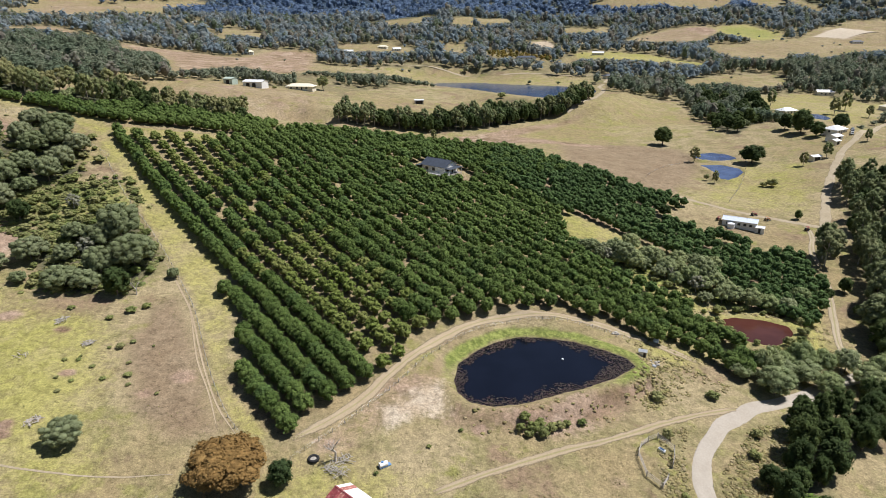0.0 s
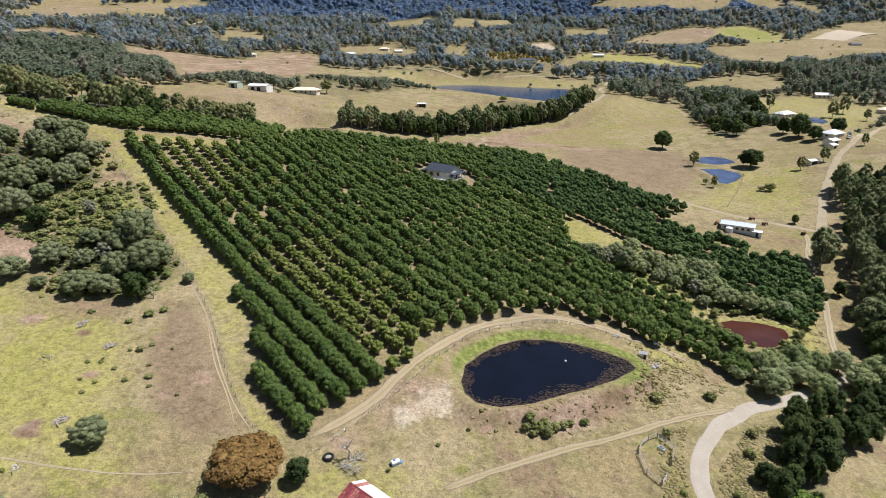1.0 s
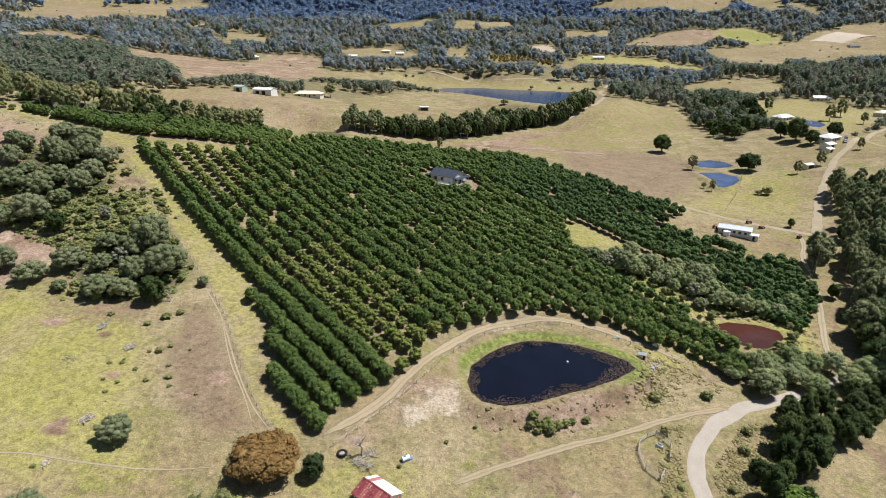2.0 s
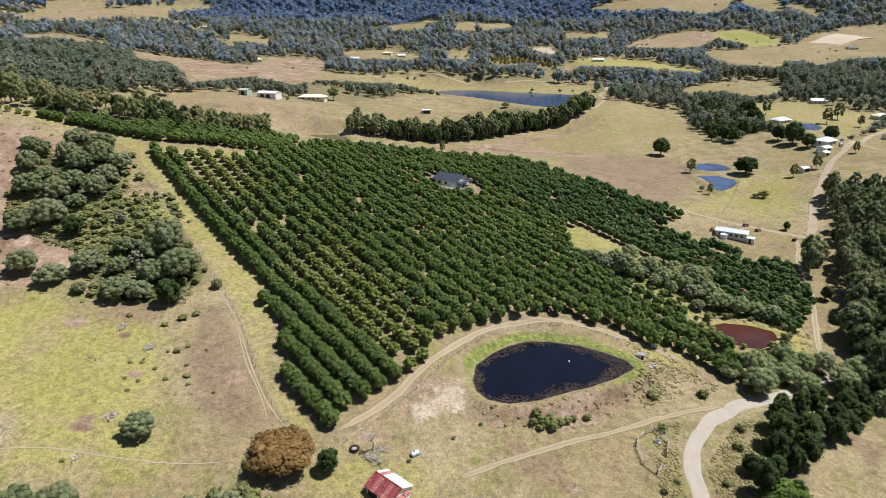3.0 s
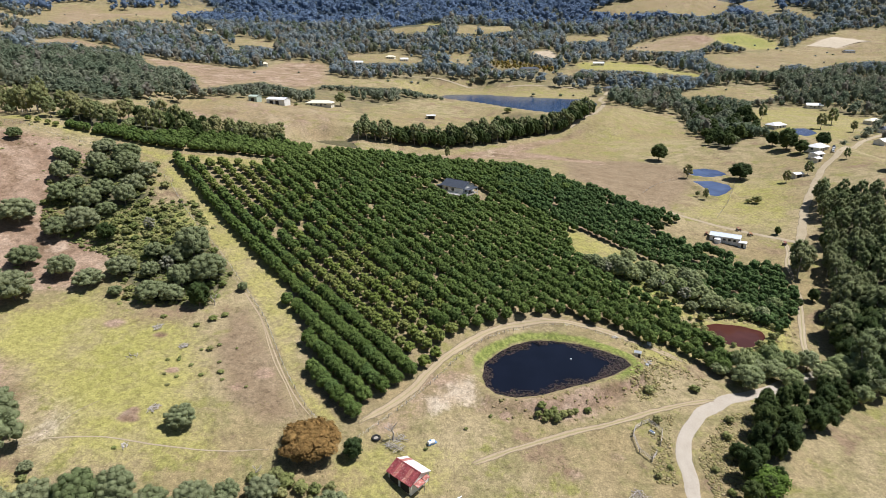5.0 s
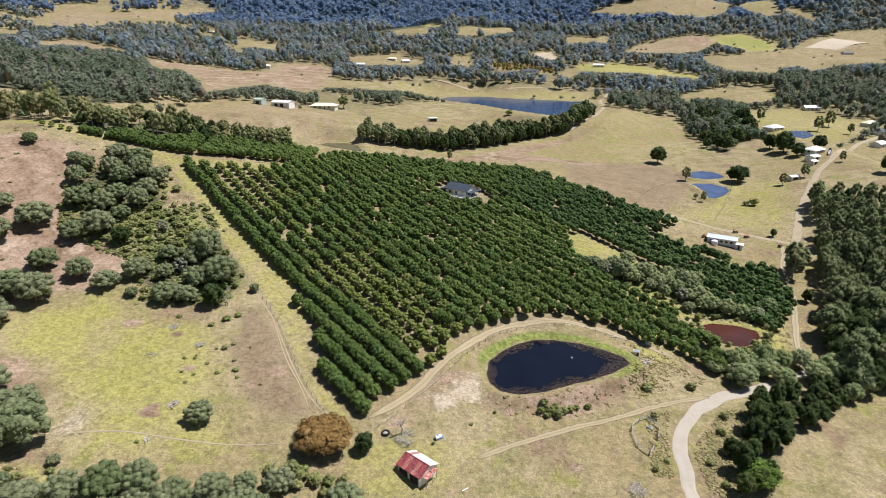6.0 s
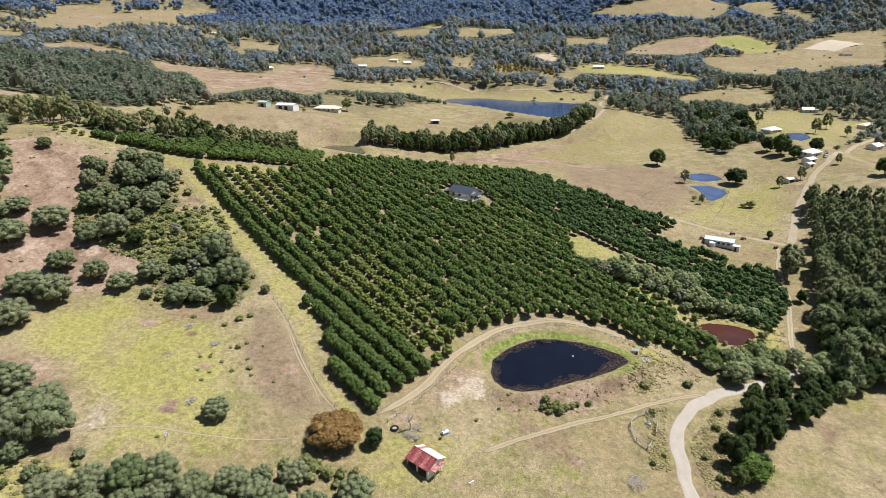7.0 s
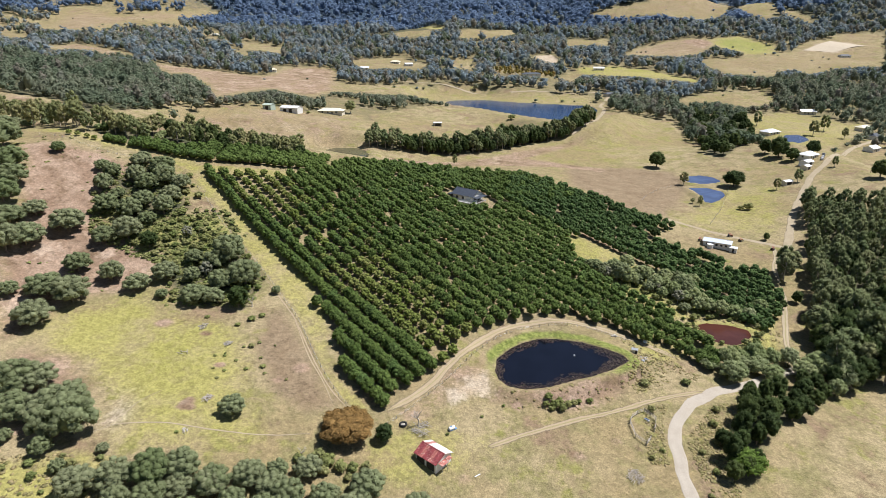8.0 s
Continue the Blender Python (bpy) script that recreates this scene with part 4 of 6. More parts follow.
RIDGE = Kind("ridge_tree", M_HAZED_RIDGE, M_BARK, [dict(ragged=0.25, core=False, width=15.0, height=13 + 2 * k, low=-1.0, blobs=3, leaves=6, leaf=5.6, blob=0.55, dome=0.5, open_=True, seed=171 + k) for k in range(4)], "ridge tree")

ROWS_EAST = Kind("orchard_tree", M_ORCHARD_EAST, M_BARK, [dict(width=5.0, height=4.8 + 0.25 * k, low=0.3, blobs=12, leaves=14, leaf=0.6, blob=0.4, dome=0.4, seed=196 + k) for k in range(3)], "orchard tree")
ROWS = Kind("orchard_tree", M_ORCHARD, M_BARK, [dict(width=5.2, height=4.6 + 0.25 * k, low=0.1, blobs=12, leaves=16, leaf=0.6, blob=0.42, dome=0.5, seed=191 + k) for k in range(4)], "orchard tree")

# -- the orchard: straight rows, 5.8 m apart --
ROW = Vector((math.cos(radians(132.6)), math.sin(radians(132.6))))
CROSS = Vector((-ROW.y, ROW.x)) * -1
HOUSE_AT = (-1.0, 262.0)
ROW_STARTS = {0: 122.0, 1: 134.0, 2: 148.5}  # where the short rows begin on the upper side


def orchard_spots(outline, first, gap, spacing, rng, edge):
    """Tree places in rows inside the outline: x, y, number of the row, place along it."""
    out = []
    for r in range(0, 46):
        c = first + r * gap
        s = 99.4 + 0.6 * (r == 4) if r < 5 else -60.0
        cand = []
        while s < 330:
            p = ROW * s + CROSS * c
            cand.append((p.x + rng.uniform(-0.3, 0.3), p.y + rng.uniform(-0.3, 0.3), s))
            s += spacing * (1.0 if r < 5 else 1.22) * rng.uniform(0.93, 1.07)
        cand = np.array(cand)
        d = inside(cand[:, 0], cand[:, 1], outline)
        out += [(x, y, r, s) for (x, y, s), k in zip(cand, d) if k < (9.0 if r < 4 else edge) and s < ROW_STARTS.get(r, 400)]
    return out


rng = random.Random(5)
POND_TRACK = [(76, 135), (65, 143.7), (52, 151.3), (44, 155.2), (34, 157.6), (23, 157.2), (13, 154.3), (5.5, 149), (-0.8, 142.5), (-7.5, 134), (-13, 126), (-17, 119), (-22, 112.5), (-28.5, 106), (-34.5, 100.8)]
spots = orchard_spots(ORCHARD_SOUTH, 46.7, 5.78, 3.3, rng, 1.0) + [(x, y, 50 + r, s) for x, y, r, s in orchard_spots(ORCHARD_EAST, 46.7, 5.78, 2.95, rng, 3.0)]
spots.append((-61.2, 151.6, 2, 153.0))
near_trees = []
for x, y, r, s in spots:
    if math.hypot((x - HOUSE_AT[0]) / 1.35, y - HOUSE_AT[1] + 2) < 10.5 or rng.random() < (0.0 if r < 5 else 0.018):
        continue
    if r < 50 and (inside(np.array([x]), np.array([y]), [(-170, 233), (-139, 236), (-130, 235.5), (-119, 238.7), (-108, 242.7), (-93, 247), (-84, 252), (-74, 275), (-180, 275)])[0] < 0):
        continue
    if inside(np.array([x]), np.array([y]), POND_TRACK)[0] < 2.0:
        continue
    if r >= 50 and rng.random() < (0.02 if y > 215 else 0.08):
        continue
    dry = r in (5, 6, 7) and (s < 168 or s > 212 and rng.random() < 0.9) or r in (4, 8) and (s > 228 or 150 < s < 172) and rng.random() < 0.6 or r in (5, 6, 8, 9) and rng.random() < 0.2
    if r < 5:
        size, tall = rng.uniform(0.92, 1.02), rng.uniform(0.95, 1.06)
    else:
        size, tall = rng.uniform(0.9, 1.1), rng.uniform(0.9, 1.12)
    if dry:
        size *= 0.82 if s > 212 else 0.92
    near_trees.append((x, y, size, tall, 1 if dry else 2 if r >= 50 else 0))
# the block behind the headland runs along the hill edge
for off, gap in ((0.0, 3.1), (3.9, 3.2), (7.8, 3.3), (11.7, 3.4), (15.6, 3.5), (19.5, 3.6)):
    edge_line = round_line([(-181, 245.5 + off * 0.35), (-165, 244.5 + off * 0.5), (-150, 244 + off * 0.7), (-138, 244 + off * 0.85), (-126, 246.5 + off), (-108, 253 + off), (-94, 257.5 + off), (-80, 263 + off)], gap)
    for x, y in edge_line:
        if off > 8 and x < -155 + off:
            continue
        near_trees.append((x + rng.uniform(-0.5, 0.5), y + rng.uniform(-0.5, 0.5), rng.uniform(0.9, 1.08) * (0.7 if x < -165 else 1.0), rng.uniform(0.85, 1.1), 0))
for x, y in ((-186, 245.6), (-190, 246.2), (-194.5, 246.4), (-199, 246.8)):
    near_trees.append((x, y, 0.62, 0.9, 1))
near_trees.sort(key=lambda s: math.hypot(s[0] + 6, s[1] - 90))
for k, (x, y, size, tall, dry) in enumerate(near_trees):
    if k < 300:
        (ORCHARD_DRY if dry == 1 else ORCHARD).plant(x, y, size, tall, rng, "orchard trees in rows")
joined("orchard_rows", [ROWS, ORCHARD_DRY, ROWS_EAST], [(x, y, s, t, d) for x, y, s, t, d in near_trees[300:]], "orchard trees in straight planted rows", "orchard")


def scatter(outline, gap, rng, tries=30, edge=0.0):
    """Places inside the outline, no two nearer than gap."""
    xs, ys = [p[0] for p in outline], [p[1] for p in outline]
    area = (max(xs) - min(xs)) * (max(ys) - min(ys))
    n = int(area / gap ** 2 * tries / 6)
    c = np.array([(rng.uniform(min(xs), max(xs)), rng.uniform(min(ys), max(ys))) for _ in range(n)])
    c = c[inside(c[:, 0], c[:, 1], outline) < -edge]
    kept = np.zeros((0, 2))
    for p in c:
        if not len(kept) or np.min((kept[:, 0] - p[0]) ** 2 + (kept[:, 1] - p[1]) ** 2) > gap * gap:
            kept = np.vstack([kept, p])
    return kept


def grove(outline, gap, kinds, size, group, seed, tall=(0.85, 1.2), label=""):
    rng = random.Random(seed)
    for x, y in scatter(outline, gap, rng):
        rng.choice(kinds).plant(x, y, rng.uniform(*size), rng.uniform(*tall), rng, group, label)


grove(BELT_TOP, 4.2, [GUM, GUM, WILLOW, GUM, GUM, DARK], (0.55, 0.85), "tree belt behind the orchard", 1, (0.75, 1.0))
grove(GROVE_LAKE, 3.9, [DARK, DARK, GUM_DARK], (0.72, 1.0), "tree belt below the lake", 2, (0.85, 1.15))
grove(GUM_CLUMP, 5.0, [GUM_DARK], (0.75, 0.95), "gum forest beside the road", 25)
grove(BUSH_UP, 7.4, [WATTLE], (0.8, 1.2), "bush on the slope", 4)
grove(FOREST_EAST, 4.8, [GUM_DARK, GUM_DARK, GUM_DARK, GUM_DARK, GUM_DARK, DARK], (0.55, 0.82), "gum forest beside the road", 5, (1.0, 1.3))
grove(FOREST_LOW, 6.0, [DARK, DARK, GUM_DARK], (0.9, 1.25), "gum forest beside the road", 15)
grove(GROVE_DARK, 4.2, [DARK], (0.5, 0.85), "dark trees beside the road", 6)
grove(GROVE_DARK_EAST, 4.5, [DARK, WILLOW, DARK], (0.5, 0.7), "dark trees beside the road", 7)
grove(WILLOWS, 4.5, [WILLOW], (0.7, 0.95), "creek trees", 8)
grove(CREEK, 5.5, [WILLOW, WILLOW, WATTLE], (0.55, 0.9), "creek trees", 9)
grove(GROVE_MID, 8.0, [DARK, DARK, WATTLE, DARK], (0.8, 1.3), "wood beside the meadow", 10, (0.65, 0.9))
grove(BELT_WEST, 6.0, [GUM, GUM, WATTLE], (0.65, 0.95), "gum belt on the hill", 14)
grove(BUSH_BOTTOM, 6.5, [WATTLE], (0.75, 1.0), "bush in the hollow", 11)


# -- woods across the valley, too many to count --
def room_below_sight(x, y):
    """Tallest tree at each place that keeps the open fields behind it in the camera's view."""
    # -8, -25, 96 is the camera's place half way along its path
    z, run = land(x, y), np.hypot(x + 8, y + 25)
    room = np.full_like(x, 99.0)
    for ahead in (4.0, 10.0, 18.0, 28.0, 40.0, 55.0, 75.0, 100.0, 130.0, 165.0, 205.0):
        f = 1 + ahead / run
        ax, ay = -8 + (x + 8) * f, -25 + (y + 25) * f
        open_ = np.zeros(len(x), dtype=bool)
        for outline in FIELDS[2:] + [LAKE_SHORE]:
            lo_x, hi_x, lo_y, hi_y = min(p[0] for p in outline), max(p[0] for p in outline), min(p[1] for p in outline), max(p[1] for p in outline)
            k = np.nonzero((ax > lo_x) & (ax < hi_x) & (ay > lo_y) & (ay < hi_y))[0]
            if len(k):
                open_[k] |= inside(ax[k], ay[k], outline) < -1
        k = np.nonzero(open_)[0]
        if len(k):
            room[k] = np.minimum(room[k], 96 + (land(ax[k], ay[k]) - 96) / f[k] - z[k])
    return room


def far_woods():
    rng = random.Random(77)
    nrng = np.random.default_rng(77)
    spots = []
    for lo, hi, gap in ((400, 640, 7.4), (640, 900, 8.4), (900, 1300, 10.4), (1300, 1900, 15.0), (1900, 2600, 23.0)):
        w = hi * 0.8 + 40
        gx, gy = np.meshgrid(np.arange(-w, w, gap), np.arange(lo, hi, gap))
        x = gx.ravel() + nrng.uniform(-0.5, 0.5, gx.size) * gap
        y = gy.ravel() + nrng.uniform(-0.5, 0.5, gx.size) * gap
        ok = np.abs(x) < y * 0.8 + 40
        x, y = x[ok], y[ok]
        n = len(x)
        clump = waves(x, y, 40, 0.9) + 0.7 * waves(x, y, 13, 2.2)
        keep = clump > np.where((x < -0.38 * y) & (y > 1020), 0.25, np.where(x < -0.3 * y, -0.75, -0.55) if lo < 1300 else -1.1)
        open_land = np.zeros(n, dtype=bool)
        edge = (waves(x, y, 16, 4.4) - 0.2) * np.clip(y / 90, 4, 14)
        for outline in FIELDS:
            open_land |= inside(x, y, outline) < 1 + edge
        lone = open_land & (nrng.uniform(size=n) < np.where(waves(x, y, 22, 5.5) > 0.45, 0.045, 0.002)) & (y > 540)
        keep &= ~open_land
        room = room_below_sight(x, y)
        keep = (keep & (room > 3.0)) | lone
        keep &= inside(x, y, FIELD_SAND) > 15
        for shore, level, bank in PONDS:
            keep &= inside(x, y, shore) > 4
        for line in ([(100, 482), (140, 548), (158, 600), (164, 640), (190, 704)], [(-86, 772), (33, 738), (191, 729)], [(257, 368), (326, 449), (420, 520)]):
            keep &= along(x, y, line)[0] > 7
        keep &= inside(x, y, ORCHARD_SOUTH) > 4
        keep &= ~((x > -125) & (x < 190) & (y < 560))
        keep &= ~((x > 40) & (x < 240) & (y < 480) & (y < 300 + x))
        for a, b, high in zip(x[keep], y[keep], room[keep]):
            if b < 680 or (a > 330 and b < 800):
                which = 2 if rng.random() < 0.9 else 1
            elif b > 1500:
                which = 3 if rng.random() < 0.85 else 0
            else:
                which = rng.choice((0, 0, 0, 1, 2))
            size = min(1.35, max(0.6, math.exp(rng.gauss(-0.12, 0.28)))) * (0.85 if hi < 700 else 0.95 if hi < 1000 else 1.1 if hi < 1400 else 1.35 if hi < 2000 else 1.6)
            tall = rng.uniform(0.8, 1.2) * (1.2 if a > 300 and 520 < b < 900 else 1.0)
            # crowns are flattened to stay below the camera's sight line to the fields
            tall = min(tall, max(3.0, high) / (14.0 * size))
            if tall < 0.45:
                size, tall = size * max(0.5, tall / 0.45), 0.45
            spots.append((a, b, size, tall, which))
    for x, y in scatter(WOOD_WEST, 7.0, rng):
        if waves(np.array([x]), np.array([y]), 24, 3.1)[0] > -0.6:
            spots.append((x, y, rng.uniform(0.6, 1.15), rng.uniform(0.55, 0.85), 2))
    for x, y in scatter(PLANTATION, 9.0, rng):
        spots.append((x, y, 0.8, 0.5, 0))
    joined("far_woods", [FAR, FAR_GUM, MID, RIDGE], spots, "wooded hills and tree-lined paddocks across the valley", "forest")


far_woods()
CANES = Kind("cane", M_BAMBOO, M_BARK, [dict(width=6.0, height=7.0 + k, low=-0.5, blobs=3, leaves=14, leaf=1.4, blob=0.55, open_=True, seed=141 + k) for k in range(2)], "cane")
joined("cane_stand", [CANES], [(x, y, rng.uniform(0.7, 1.1), rng.uniform(0.8, 1.2), 0) for x, y in scatter(CANE, 6.0, rng)], "stand of golden and green cane in rows", "cane")

# -- single trees, placed and sized to fit the camera's view: x, y, crown width --
rng = random.Random(21)
for x, y, w in [(-137, 99, 13.9), (-132, 101, 11.8), (-119, 92.6, 13.9), (-124, 90, 13), (-113, 85, 14.2), (-131, 88.6, 11.3), (-119, 84, 10.8), (-117, 77.5, 6.2), (-103, 80, 3.8), (-128.5, 81, 4.6),
                (-149.5, 177, 11.5), (-142.5, 181, 12.2), (-138, 157, 10), (-127.5, 154, 10.6), (-120, 161, 10.7), (-104.6, 149, 11.3), (-90, 161, 13.8), (-98, 157, 10), (-100, 174, 14.1), (-104, 170, 10.5)]:
    WATTLE.plant(x, y, w / 9.4, rng.uniform(0.8, 1.05), rng, "wattle trees on the slope")
for x, y, w in [(-98, 149, 8.6), (-174.5, 167.5, 15.6), (-185, 175.5, 13.5), (-165, 180, 14.5), (-151.6, 160, 11), (-180, 184, 10.4), (-155, 144.6, 14.1), (-145, 143, 13.8), (-150, 129, 12.9), (-165, 141, 7.2),
                (-193, 227, 6.8), (-170, 220, 7.7), (-217, 226, 17.7), (-202, 207, 15), (-193, 186, 14.1), (-196, 196, 15), (-228, 244, 14), (-157, 233, 7.5), (-145.6, 226.5, 13), (-178.5, 162, 12.9), (-77.5, 157, 3.9), (-113, 172, 8), (-110, 161, 7), (-117, 150, 5), (-75, 97, 8.4)]:
    WATTLE.plant(x, y, w / 9.4, rng.uniform(0.8, 1.05), rng, "wattle trees on the slope")
for x, y, w in [(-34, 74.8, 10), (-42.5, 73, 4.6), (-21, 72, 8), (-50, 79, 8), (-57.6, 72.6, 9.3)]:
    WATTLE.plant(x, y, w / 9.4, rng.uniform(0.75, 0.95), rng, "bush in the hollow")
for x, y, w in [(-88.5, 147, 8), (-133, 178, 7.5), (129.5, 181.5, 4.1), (147, 396, 14), (258, 388, 10.7), (236, 393, 15), (238.5, 380, 11), (232.5, 406, 10.8),
                (258, 316, 13), (268, 306, 13), (95, 244, 6.1), (104, 253, 2.9), (104, 235, 2.4), (153, 244, 3.6), (-31.3, 92, 5.6), (134, 172, 4), (138, 186, 5)]:
    DARK.plant(x, y, w / 8.9, 0.72 if w > 5 else 0.8, rng, label="dense round dark green tree standing by itself")
DARK.plant(180, 341, 1.75, 0.52, rng, label="broad round dark green tree beside the blue dam")
for x, y, w in [(141, 300, 4.2), (139, 306, 3.4), (300, 554, 9.6), (327, 503, 11), (351, 495, 7.4), (352, 528, 11), (-100.5, 512, 11.8), (-146.6, 509, 6.5), (-6, 389, 5), (252.6, 352.5, 5), (217, 332, 6.8), (199, 323, 5.7), (149.6, 349, 7.8)]:
    GUM.plant(x, y, w / 10.5, rng.uniform(0.75, 1.0), rng, label="slender olive gum tree in dry pasture")

for x, y, w in [(94, 174.6, 7.5), (98.7, 172.4, 7.1), (104, 171.6, 7.1), (109, 169.4, 6.6), (117, 176.4, 6.9), (89, 188.5, 8.8), (77, 189.5, 7.7), (73, 199, 6.8), (62, 202, 7.3), (91, 182.7, 7.7), (106, 176, 5.2)]:
    WILLOW.plant(x, y, w / 9.2, rng.uniform(0.85, 1.1), rng, "creek trees")
for x, y, w in [(-102.5, 66.8, 9.8), (-95, 70.3, 9.8), (-86.8, 71.7, 10.5), (-80.5, 74.5, 9.6), (-71.8, 71.5, 9.4), (-63.8, 74.5, 8.6), (-57.5, 77, 6.3), (-110.5, 73, 4.2)]:
    WATTLE.plant(x, y, w / 9.0, rng.uniform(0.85, 1.1), rng, "bush in the hollow")

for x, y, w in [(119, 137.5, 11.5), (132.8, 150, 11), (125.7, 132, 11), (112.8, 134.8, 9), (85.2, 130, 10), (96.4, 136.7, 9), (100.4, 132.3, 8), (78.8, 135.6, 6.5), (90, 137, 7)]:
    WILLOW.plant(x, y, w / 9.2, rng.uniform(0.75, 0.95), rng, "creek trees")

for x, y, w in [(53.5, 202, 8.5), (58.5, 199.5, 7.0), (64, 195, 9.5), (49.5, 205.5, 5.5), (69.5, 192, 7.0), (72, 197, 6.5)]:
    WATTLE.plant(x, y, w / 9.4, rng.uniform(0.85, 1.1), rng, "creek trees", "rounded olive tree beside the creek")
RUST_TREE = Kind("rust_leaved_tree", M_RUST, M_BARK, [dict(width=15.0, height=8.0, low=0.3, blobs=64, leaves=110, leaf=0.55, blob=0.2, dome=0.5, seed=7, thick=0.4)], "broad spreading tree covered in rust-brown foliage")
RUST_TREE.plant(-42.0, 93.0, 1.06, 0.8, rng)
BRIGHT_TREE = Kind("lime_green_tree", M_BRIGHT, M_BARK, [dict(width=8.0, height=6.0, low=0.2, blobs=22, leaves=55, leaf=0.55, blob=0.3, dome=0.4, seed=8, thick=0.2)], "low bright green tree at the wood's edge")
BRIGHT_TREE.plant(71.5, 89.5, 1.3, 0.85, rng)
GREY_TREE = Kind("grey_creek_tree", leaf_paint("silver_grey_leaves", [(0.27, 0.27, 0.20), (0.31, 0.30, 0.22), (0.28, 0.28, 0.20), (0.30, 0.29, 0.22)]), M_DEAD, [dict(width=7.0, height=7.5, low=0.6, blobs=18, leaves=30, leaf=0.45, blob=0.28, open_=True, seed=9, thick=0.22)], "half-bare silver-grey tree beside the creek")
for x, y, s in ((84, 180, 0.8), (58, 196, 0.7), (-106, 165, 0.8), (-121, 187, 0.7)):
    GREY_TREE.plant(x, y, s, 1.0, rng, "grey creek trees")


def part(name, bm, material, parent, label=""):
    """One mesh object under a thing or a part."""
    me = bpy.data.meshes.new(name)
    bm.to_mesh(me)
    bm.free()
    me.materials.append(material)
    ob = new(name, me)
    ob.parent = parent
    return tagged(ob, label)


def box(bm, lo, hi, bevel=0.0, m=None):
    made = bmesh.ops.create_cube(bm, size=1)["verts"]
    lo, hi = Vector(lo), Vector(hi)
    for v in made:
        v.co = Vector((lo[k] + (v.co[k] + 0.5) * (hi[k] - lo[k]) for k in range(3)))
    if m:
        bmesh.ops.transform(bm, matrix=m, verts=made)
    if bevel:
        edges = list({e for v in made for e in v.link_edges})
        bmesh.ops.bevel(bm, geom=edges, offset=bevel, segments=1, affect="EDGES")
    return bm


def boxed(lo, hi, bevel=0.02):
    return box(bmesh.new(), lo, hi, bevel)


def tube(a, b, r, sides=8, r2=None):
    bm = bmesh.new()
    a, b = Vector(a), Vector(b)
    made = bmesh.ops.create_cone(bm, cap_ends=True, segments=sides, radius1=r, radius2=r if r2 is None else r2, depth=(b - a).length)["verts"]
    turn = (b - a).to_track_quat("Z", "Y").to_matrix().to_4x4()
    bmesh.ops.transform(bm, matrix=Matrix.Translation((a + b) / 2) @ turn, verts=made)
    return bm


def placed(name, x, y, yaw, label, category, group="", sink=0.0):
    top = new(name)
    top.empty_display_size = 0.3
    top.matrix_world = pose(x, y, ground_at(x, y) - sink, 0, 0, yaw)
    return tagged(top, label, category, group)


M_WHITE = plain_paint("white_painted_boards", (0.74, 0.73, 0.70), 0.6, vary=0.06, dirt=(0.55, 0.5, 0.43))
M_CREAM = plain_paint("cream_wall_boards", (0.66, 0.61, 0.50), 0.65, vary=0.08)
M_ROOF_WHITE = plain_paint("bright_zinc_roof", (0.78, 0.79, 0.80), 0.42, 0.5, 0.15, vary=0.06, dirt=(0.6, 0.58, 0.55))
M_ROOF_RED = plain_paint("faded_red_roof_sheet", (0.235, 0.048, 0.052), 0.6, 0.35, vary=0.3, scale=1.2, dirt=(0.36, 0.17, 0.16))
M_ROOF_RUST = plain_paint("rusted_roof_sheet", (0.34, 0.12, 0.10), 0.75, 0.25, vary=0.3, scale=1.2, dirt=(0.60, 0.44, 0.38))
M_ROOF_DARK = plain_paint("charcoal_roof_sheet", (0.055, 0.065, 0.085), 0.5, 0.4, vary=0.12, scale=0.8)
M_ROOF_BLUE = plain_paint("pale_blue_grey_roof", (0.56, 0.61, 0.68), 0.45, 0.5, 0.15, vary=0.06, dirt=(0.5, 0.5, 0.5))
M_ROOF_GREEN = plain_paint("pale_green_steel", (0.40, 0.47, 0.40), 0.5, 0.4, vary=0.08)
M_ROOF_CREAM = plain_paint("cream_roof_sheet", (0.72, 0.67, 0.52), 0.5, 0.4, vary=0.08)
M_TIMBER = plain_paint("weathered_timber", (0.36, 0.33, 0.29), 0.9, 0.1, vary=0.25, scale=3.0)
M_GLASS = plain_paint("dark_window_glass", (0.03, 0.04, 0.05), 0.08, 0.5, vary=0.05)
# Near-black colour stands in for the shade inside doorways and vents.
M_SHADOWED = plain_paint("painted_doorway_shade", (0.05, 0.045, 0.04), 0.9, 0.1)
M_STEEL = plain_paint("galvanised_steel", (0.50, 0.52, 0.54), 0.4, 0.5, 0.6, vary=0.12)
M_RUBBER = plain_paint("black_rubber", (0.025, 0.025, 0.026), 0.8, 0.2)
M_PLASTIC = plain_paint("white_plastic", (0.78, 0.79, 0.80), 0.35, 0.5, vary=0.05)
M_BLUE_PLASTIC = plain_paint("blue_plastic", (0.10, 0.22, 0.42), 0.4, 0.5, vary=0.1)
M_STONE = plain_paint("grey_field_stone", (0.36, 0.33, 0.29), 0.9, 0.2, vary=0.25, scale=2.0, bump=0.5)


